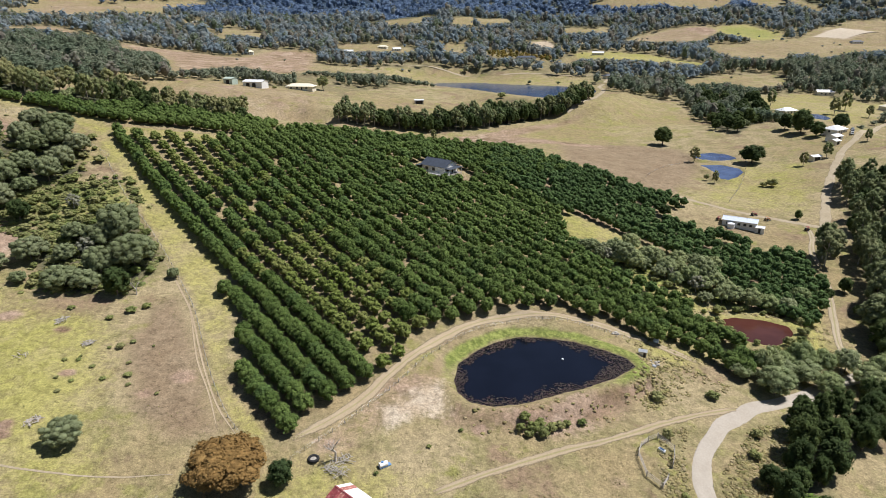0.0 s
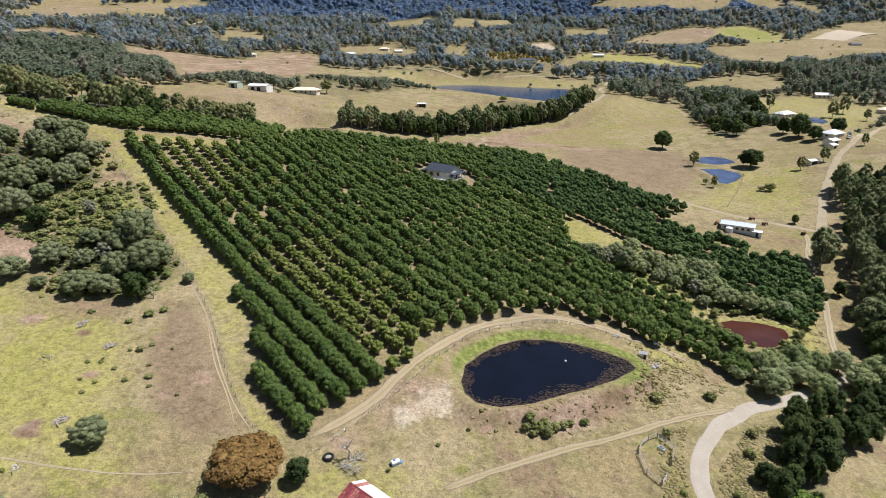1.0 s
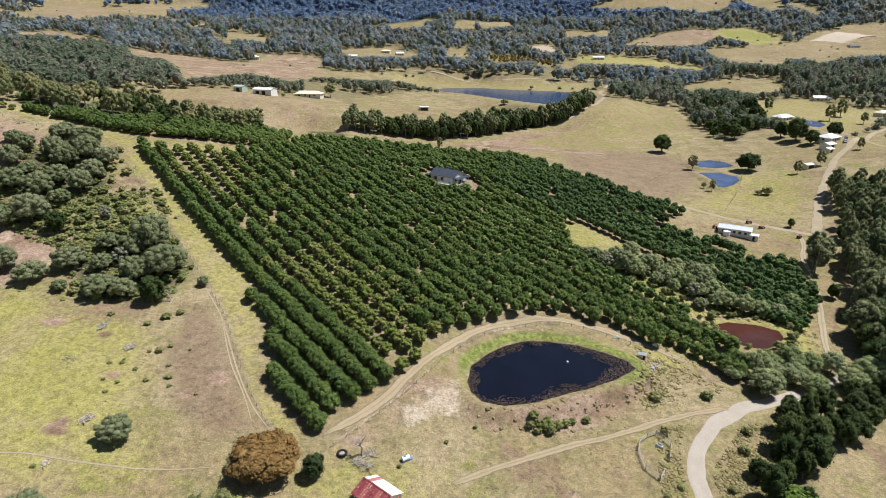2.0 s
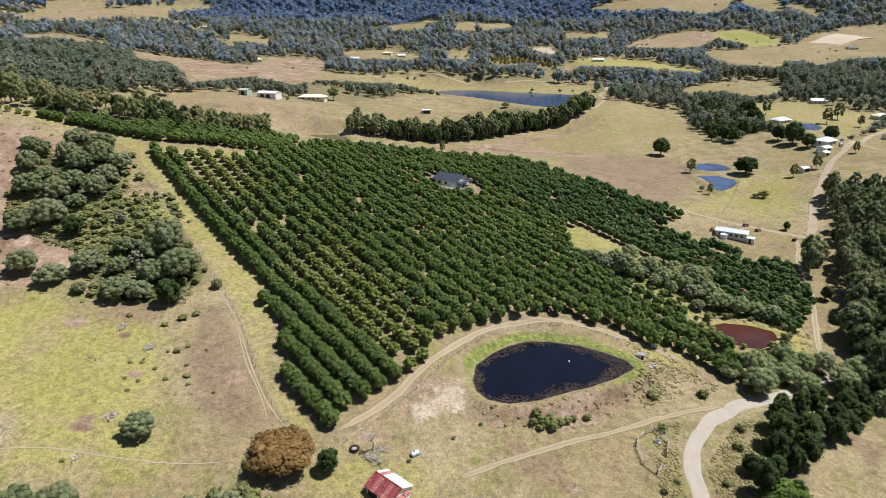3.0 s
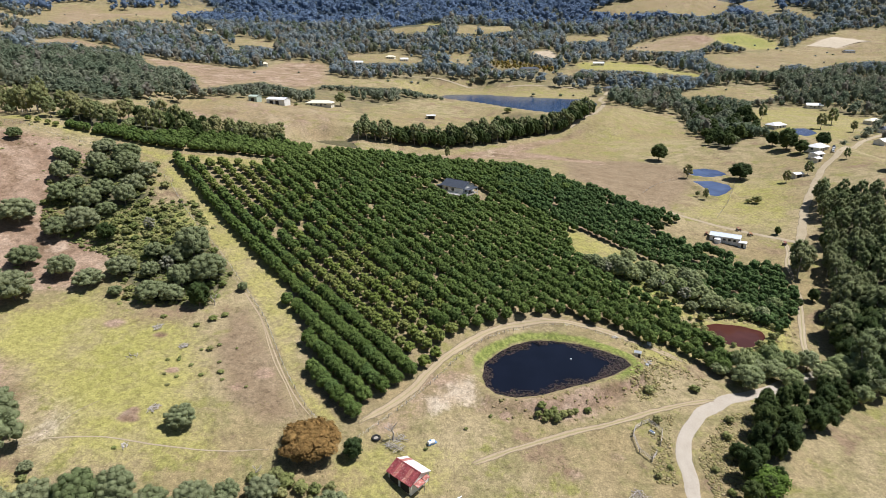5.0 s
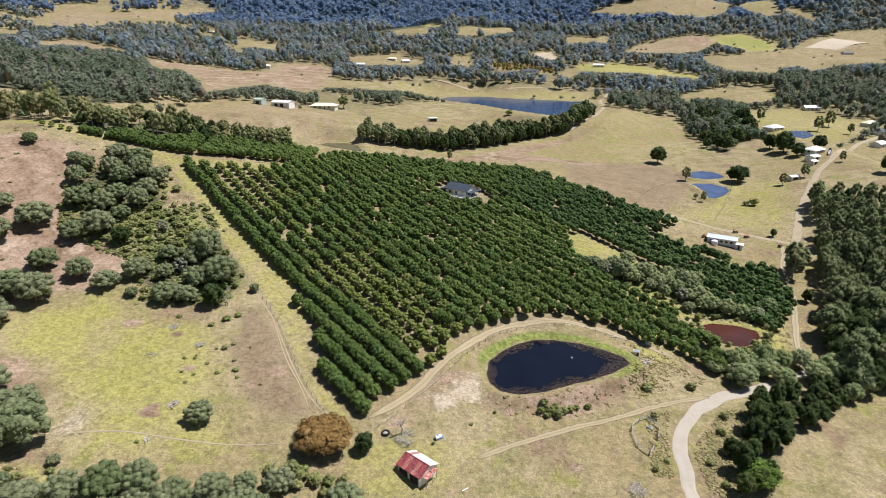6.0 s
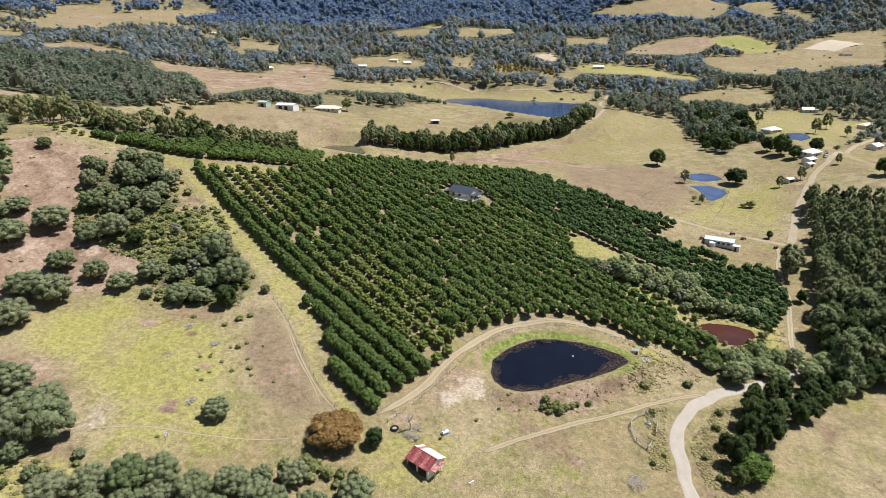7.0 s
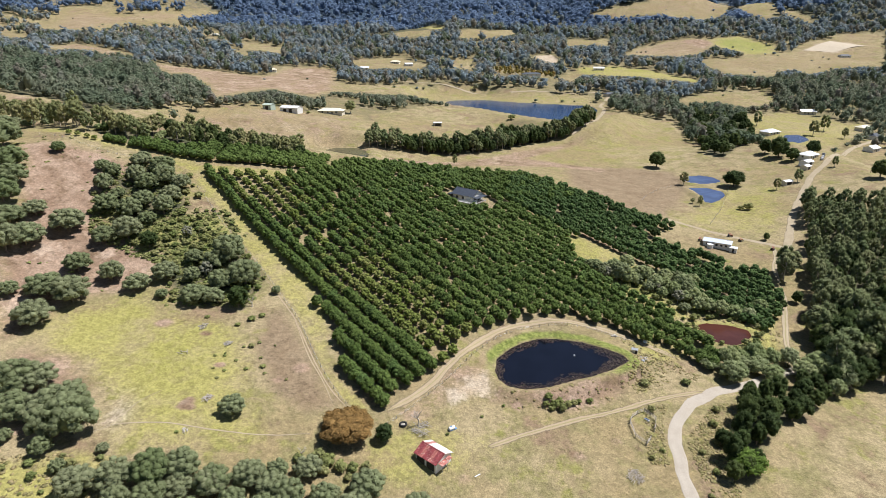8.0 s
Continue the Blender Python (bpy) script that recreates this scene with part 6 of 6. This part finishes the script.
def bare_tree(name, x, y, size, seed, label, category="dead tree", spread=1.0, flat=1.0, paint=M_DEAD):
    """A leafless tree: limbs that fork four times."""
    r = random.Random(seed)
    parts = []

    def limb(a, way, length, thick, depth):
        b = a + way * length
        parts.append(stem(a, b, thick, thick * 0.62, 6 if depth > 2 else 4))
        if depth:
            for _ in range(2 if depth < 3 else 3):
                turn = Vector((r.uniform(-1, 1), r.uniform(-1, 1), r.uniform(-0.35, 0.75) * flat)) * spread
                limb(b, (way + turn).normalized(), length * r.uniform(0.6, 0.85), thick * 0.6, depth - 1)

    limb(Vector((0, 0, -0.2)), Vector((0.05, 0.1, 1)).normalized(), 1.5 * size, 0.22 * size, 4)
    top = placed(name, x, y, 0, label, category)
    me = fast_mesh("bare_crown", *merge(parts))
    me.materials.append(paint)
    new("bare_crown", me).parent = top
    return top


bare_tree("dead_tree", -22.0, 98.8, 1.5, 4, "bare grey dead tree behind the red-roofed shed", spread=1.15)
bare_tree("dead_tree", -53, 84, 0.8, 12, "bare grey dead tree at the bush edge", spread=0.9)
bare_tree("dead_tree", -106, 172, 1.5, 15, "bleached dead tree standing in the bush", spread=0.7)
bare_tree("dead_tree", 77, 184, 1.4, 16, "bleached dead tree standing by the creek", spread=0.7)
bare_tree("dead_tree", -84, 148, 1.0, 17, "bleached dead tree beside the fence", spread=0.7)


def heap(name, x, y, n, size, paint, label, category, seed, stones=0):
    r = random.Random(seed)
    top = placed(name, x, y, 0, label, category)
    for k in range(n):
        a, d = r.uniform(0, math.tau), size * math.sqrt(r.random()) * 0.6
        way = Vector((math.cos(r.uniform(0, 6.3)), math.sin(r.uniform(0, 6.3)), r.uniform(-0.15, 0.3))) * size * r.uniform(0.3, 0.7)
        mid = Vector((math.cos(a) * d, math.sin(a) * d * 1.4, 0.1 + 0.5 * size * 0.3 * (1 - d / size) * r.random()))
        part("branch", tube(mid - way / 2, mid + way / 2, r.uniform(0.04, 0.09), 5), paint, top)
    for k in range(stones):
        bm = bmesh.new()
        bmesh.ops.create_icosphere(bm, subdivisions=2, radius=r.uniform(0.2, 0.5))
        for v in bm.verts:
            v.co *= r.uniform(0.85, 1.15)
            v.co.z *= 0.6
        bmesh.ops.translate(bm, verts=bm.verts, vec=(r.uniform(-size, size) * 0.6, r.uniform(-size, size) * 0.6, 0.12))
        part("stone", bm, M_STONE, top)


heap("brush_heap", -21.2, 98.2, 70, 4.2, M_TIMBER, "grey brush and fallen limbs under the dead tree", "brush heap", 31)
heap("wood_heap", 38.3, 85.8, 70, 3.6, M_DEAD, "heap of bleached grey branches in dry grass", "wood heap", 3)
heap("fallen_branch", -98.4, 121.6, 14, 2.6, M_DEAD, "fallen grey branches on the green slope", "branch", 5)
heap("brush_heap", -84, 101.5, 46, 2.2, M_DEAD, "low heap of dry grey brush beside an eroded patch", "brush heap", 21)
heap("brush_heap", -86, 127, 46, 2.2, M_TIMBER, "low heap of dry brown brush in green pasture", "brush heap", 22)
heap("brush_heap", -97, 135, 50, 2.4, M_TIMBER, "flattened dry brown brush in green pasture", "brush heap", 23)
heap("stone_heap", -85.4, 88.9, 6, 1.5, M_DEAD, "grey stones and branches on the slope", "stones", 6, stones=9)
heap("stone_heap", 49.5, 151.0, 0, 1.6, M_DEAD, "pale stones beside the pond track", "stones", 8, stones=10)
heap("stone_heap", 57.0, 138.6, 0, 2.0, M_DEAD, "pale stones on the pond bank", "stones", 9, stones=8)

# ---- small growth, too much to count ----
def bushes(spots, label, group="", tall=(0.8, 1.1)):
    for x, y, s in spots:
        SHRUB.plant(x, y, s, rng.uniform(*tall), rng, group, label)


rng = random.Random(31)
bushes([(4, 109.5, 0.5), (-3, 104.3, 0.5), (32, 114, 1.0), (52.6, 124, 1.5), (67.5, 126, 1.5), (18.5, 112.3, 1.2), (20.2, 110.6, 1.5), (22.4, 109.6, 1.3), (24.6, 111.6, 1.2), (17.4, 110.6, 1.0), (26.6, 112.4, 1.1), (22, 111.8, 1.2), (28.4, 113.2, 0.9), (19, 109.2, 0.9), (-13.5, 96.5, 0.45)], "dark low bush on the pond bank", "bushes on the pond bank")
bushes([(-48.5, 84.5, 1.6), (-45.5, 82.6, 1.9), (-42, 81.4, 1.7), (-38.6, 81.2, 1.5), (-35.4, 82.4, 1.3), (-50.5, 81, 1.4), (-46, 79.5, 1.3), (-32.5, 80.5, 1.1), (-53.5, 82.8, 1.2), (-39.5, 78.6, 1.1)], "pale green undergrowth below the rust-leaved tree", "undergrowth by the rust tree")
bushes([(-88, 120.3, 0.55), (-85, 120.8, 0.6), (-86.4, 114.2, 0.5), (-82.8, 113.7, 0.55), (-83.9, 110.3, 0.6), (-77.8, 126, 1.0), (-71.8, 116.8, 0.9), (-70.5, 114, 0.6), (-63.3, 112, 0.5), (-85.7, 136.8, 0.9), (-81.9, 140.2, 1.3), (-79, 143, 1.1), (-87.5, 88.1, 0.6), (-97.3, 140.1, 0.9), (-76, 128.5, 0.7), (-73.5, 121, 0.6)], "small ragged green bush in the pasture", "small shrubs in the pasture", (0.4, 0.7))
bushes([(165.6, 290.6, 2.4), (51.5, 535, 3.2), (-133, 482, 1.6), (162, 292, 1.6)], "grey scrubby bush in dry pasture")


def tuft_field(name, outlines, n, seed, size, label, material, blades=5, low=None):
    r = np.random.default_rng(seed)
    verts, tris, tint, base = [], [], [], 0
    for outline, share in outlines:
        xs, ys = [p[0] for p in outline], [p[1] for p in outline]
        m = int(n * share)
        x, y = r.uniform(min(xs), max(xs), m), r.uniform(min(ys), max(ys), m)
        keep = (inside(x, y, outline) < 0) & (waves(x, y, 5.0, seed) + 0.7 * waves(x, y, 1.7, seed + 1) > r.uniform(-0.9, 0.9, m))
        for shore, level, bank in PONDS[:2]:
            keep &= inside(x, y, shore) > 0.8
        for line, wide in ((SLOPE_FENCE, 0.6), ([(52, 79), (52, 86), (53, 92), (54, 98), (56, 104), (60, 110), (65, 116), (71, 120), (78, 124), (86, 127), (95, 131), (108, 139)], 3.2)):
            keep &= along(x, y, line)[0] > wide
        x, y = x[keep], y[keep]
        z = land(x, y)
        for a, b, c in zip(x, y, z):
            s = size * r.uniform(0.4, 1.5) ** 1.5
            k = blades
            ang = r.uniform(0, math.tau, k)
            out = r.uniform(0.1, 0.7, k) * s
            d = np.column_stack([np.cos(ang), np.sin(ang), np.zeros(k)])
            side = np.column_stack([-np.sin(ang), np.cos(ang), np.zeros(k)]) * s * 0.22
            root = np.array([a, b, c - 0.03])
            tip = root + d * out[:, None] + np.column_stack([np.zeros(k), np.zeros(k), r.uniform(0.2, 0.45, k) * s])
            v = np.stack([root + side * 0.6, root - side * 0.6, tip], 1).reshape(-1, 3)
            verts.append(v)
            tris.append(np.arange(3 * k).reshape(k, 3) + base)
            tint.append(np.full(3 * k, r.uniform()))
            base += 3 * k
    me = fast_mesh(name, np.vstack(verts), np.vstack(tris), tint=np.concatenate(tint))
    me.materials.append(material)
    tagged(new(name, me), label, "grass", kind="stuff")


NEAR_SLOPE = [(-165, 75), (-165, 150), (-120, 165), (-80, 160), (-45, 105), (-36, 96), (-60, 70), (-110, 62)]
NEAR_FLAT = [(-36, 97), (-20, 112), (0, 116), (30, 118), (52, 128), (75, 122), (52, 108), (50, 72), (-30, 66), (-50, 72)]
HILL_SIDE = [(-215, 150), (-215, 250), (-150, 240), (-100, 195), (-75, 160), (-110, 145), (-165, 150)]
ROAD_EDGE = [(44, 90), (45, 100), (49, 112), (57, 116), (52, 104), (50, 90)]
EAST_EDGE = [(56, 72), (58, 100), (72, 116), (85, 120), (80, 105), (66, 84), (66, 72)]
tuft_field("tussock_grass", [(NEAR_SLOPE, 0.42), (NEAR_FLAT, 0.38), (CREEK_SIDE, 0.1), (HILL_SIDE, 0.2), (EAST_EDGE, 0.05)], 15000, 3, 0.34, "dry and green tussocks scattered over the slopes", M_TUSSOCK, 8)
M_SCRUB = leaf_paint("rank_grass", [(0.420, 0.360, 0.175), (0.500, 0.410, 0.225), (0.350, 0.330, 0.135), (0.540, 0.440, 0.270)], through=0.45, sap=0.1)


def clump_field(name, outlines, seed, size, label, material):
    """Rank grass and low scrub: soft mounds of blades that run together. outlines: outline and clumps to a square metre."""
    r = np.random.default_rng(seed)
    parts, tint = [], []
    for outline, dense in outlines:
        xs, ys = [p[0] for p in outline], [p[1] for p in outline]
        m = int((max(xs) - min(xs)) * (max(ys) - min(ys)) * dense)
        x, y = r.uniform(min(xs), max(xs), m), r.uniform(min(ys), max(ys), m)
        keep = (inside(x, y, outline) < 0) & (waves(x, y, 6.0, seed) + 0.8 * waves(x, y, 2.1, seed + 1) > r.uniform(-1.3, 0.5, m))
        for shore, level, bank in PONDS[:2]:
            keep &= inside(x, y, shore) > 1.5
        for line, wide in ((SLOPE_FENCE, 1.2), ([(52, 40), (52, 79), (52, 86), (53, 92), (54, 98), (56, 104), (60, 110), (65, 116), (71, 120), (78, 124), (86, 127), (95, 131), (108, 139)], 3.3), ([(82, 125), (71, 122.5), (60, 119), (52, 116), (45, 113), (37, 109.5), (22, 104), (4, 96)], 2.0), ([(119, 158), (124, 168), (130, 180), (136, 193)], 2.2)):
            keep &= along(x, y, line)[0] > wide
        x, y = x[keep], y[keep]
        for a, b, c in zip(x, y, land(x, y)):
            s = size * r.uniform(0.5, 1.5)
            at, rad = np.array([a, b, c]), np.array([s, s * r.uniform(0.7, 1.3), s * r.uniform(0.2, 0.38)])
            mound, leaves = lumpy_blob(r, at, rad, 1), leaf_cards(r, at, rad * 0.9, 7, s * 0.7, 0.6, bottom=-0.1)
            parts += [mound, leaves]
            tint.append(np.full(len(mound[0]) + len(leaves[0]), r.uniform()))
    verts, tris = merge(parts)
    me = fast_mesh(name, verts, tris, tint=np.concatenate(tint))
    me.materials.append(material)
    tagged(new(name, me), label, "grass", kind="stuff")


clump_field("rank_grass", [(EAST_EDGE, 2.6), (ROAD_EDGE, 2.6), (RANK_GRASS, 1.4), (CREEK_SIDE, 0.6), (LOW_LEFT, 1.0), (BANK, 0.22)], 8, 0.55, "rank olive grass and scrub along road, creek and bank", M_SCRUB)
clump_field("low_scrub", [(SCRUB_MID, 1.3), (BUSH_UP, 0.5), (BUSH_MID, 0.9), (HILL_SIDE, 0.02)], 9, 0.9, "low olive scrub between the wattle trees", M_SHRUB)


def lily_ring():
    r = np.random.default_rng(12)
    n = 30000
    x, y = r.uniform(1, 51, n), r.uniform(114, 150, n)
    d = -inside(x, y, POND_SHORE)
    wide = 3.2 + 2.6 * waves(x, y, 4.0, 0.5) + 0.9 * waves(x, y, 1.3, 0.9) + 2.6 * smooth(36, 47, x) + 1.2 * smooth(30, 45, x) * (y > 135)
    keep = (d > -0.2) & (d < np.maximum(wide, 0.8)) & (r.uniform(size=n) < 0.85 - 0.7 * np.clip(d / np.maximum(wide, 0.8), 0, 1))
    verts, tris, tint, base = [], [], [], 0
    for a, b in zip(x[keep], y[keep]):
        s = r.uniform(0.08, 0.24)
        t0 = r.uniform(0, 6.3)
        k = np.arange(6) * math.tau / 6 + t0
        tilt = r.uniform(-0.25, 0.25, 2)
        v = np.column_stack([a + s * np.cos(k), b + s * np.sin(k), 0.03 + s * (np.cos(k) * tilt[0] + np.sin(k) * tilt[1]) + abs(r.normal()) * 0.05])
        verts.append(v)
        tris.append(np.array([(0, 1, 2), (0, 2, 3), (0, 3, 4), (0, 4, 5)]) + base)
        tint.append(np.full(6, r.uniform()))
        base += 6
    me = fast_mesh("lily_pads", np.vstack(verts), np.vstack(tris), tint=np.concatenate(tint))
    me.materials.append(M_LILY)
    tagged(new("lily_pads", me), "browned lily pads floating round the pond edge", "lily pads", kind="stuff")


lily_ring()


# -- scrub round the red pond and along the creek --
for x, y in scatter([(80, 168), (88, 171), (104, 169), (110, 160), (104, 148), (92, 143), (84, 150)], 2.6, rng):
    if inside(np.array([x]), np.array([y]), RED_SHORE)[0] > 1.2:
        SHRUB.plant(x, y, rng.uniform(0.6, 1.5), rng.uniform(0.8, 1.3), rng, "scrub round the red pond", "scrubby green bush beside the muddy red pond")
for x, y in scatter(CREEK, 4.0, rng):
    SHRUB.plant(x, y, rng.uniform(0.8, 1.6), rng.uniform(0.8, 1.3), rng, "scrub along the creek", "scrubby green bush along the creek")
for x, y in scatter([(57, 78), (58, 99), (70, 113), (82, 119), (78, 106), (66, 90), (64, 78)], 6.0, rng):
    SHRUB.plant(x, y, rng.uniform(0.5, 1.3), rng.uniform(0.7, 1.1), rng, "scrub beside the road", "low olive bush beside the gravel road")
for x, y in scatter([(44, 98), (47, 112), (56, 113), (50, 104), (49, 92), (45, 92)], 4.5, rng):
    if along(np.array([x]), np.array([y]), [(52, 86), (53, 92), (54, 98), (56, 104), (60, 110)])[0][0] > 3.6 and inside(np.array([x]), np.array([y]), [(42, 96), (42, 107), (48, 112), (51.5, 107), (49, 101), (45, 96)])[0] > 0.8:
        SHRUB.plant(x, y, rng.uniform(0.6, 1.3), rng.uniform(0.7, 1.1), rng, "scrub beside the road", "low olive bush beside the gravel road")
for x, y in scatter(BUSH_MID, 3.6, rng):
    SHRUB.plant(x, y, rng.uniform(0.6, 1.5), rng.uniform(0.7, 1.2), rng, "scrub on the slope", "scrubby olive bush between the wattle trees")
for x, y in scatter([(-165, 210), (-150, 232), (-128, 226), (-122, 205), (-135, 188), (-118, 178), (-108, 190), (-125, 200), (-150, 200)], 4.4, rng):
    SHRUB.plant(x, y, rng.uniform(0.7, 1.8), rng.uniform(0.7, 1.2), rng, "scrub on the slope", "scrubby olive bush between the wattle trees")
for x, y in scatter(SCRUB_MID, 3.0, rng):
    SHRUB.plant(x, y, rng.uniform(0.7, 1.6), rng.uniform(0.6, 0.95), rng, "scrub on the slope", "scrubby olive bush between the wattle trees")
for x, y in scatter(LOW_LEFT, 4.2, rng):
    SHRUB.plant(x, y, rng.uniform(0.4, 1.4), rng.uniform(0.6, 1.1), rng, "scrub in the hollow", "low yellow-green bush in rank grass")
for x, y in scatter([(-88, 112), (-84, 130), (-76, 140), (-70, 130), (-74, 112), (-72, 100), (-80, 100)], 5.0, rng):
    if rng.random() < 0.6:
        SHRUB.plant(x, y, rng.uniform(0.3, 0.75), rng.uniform(0.5, 0.9), rng, "small shrubs in the pasture", "small ragged shrub in green pasture")
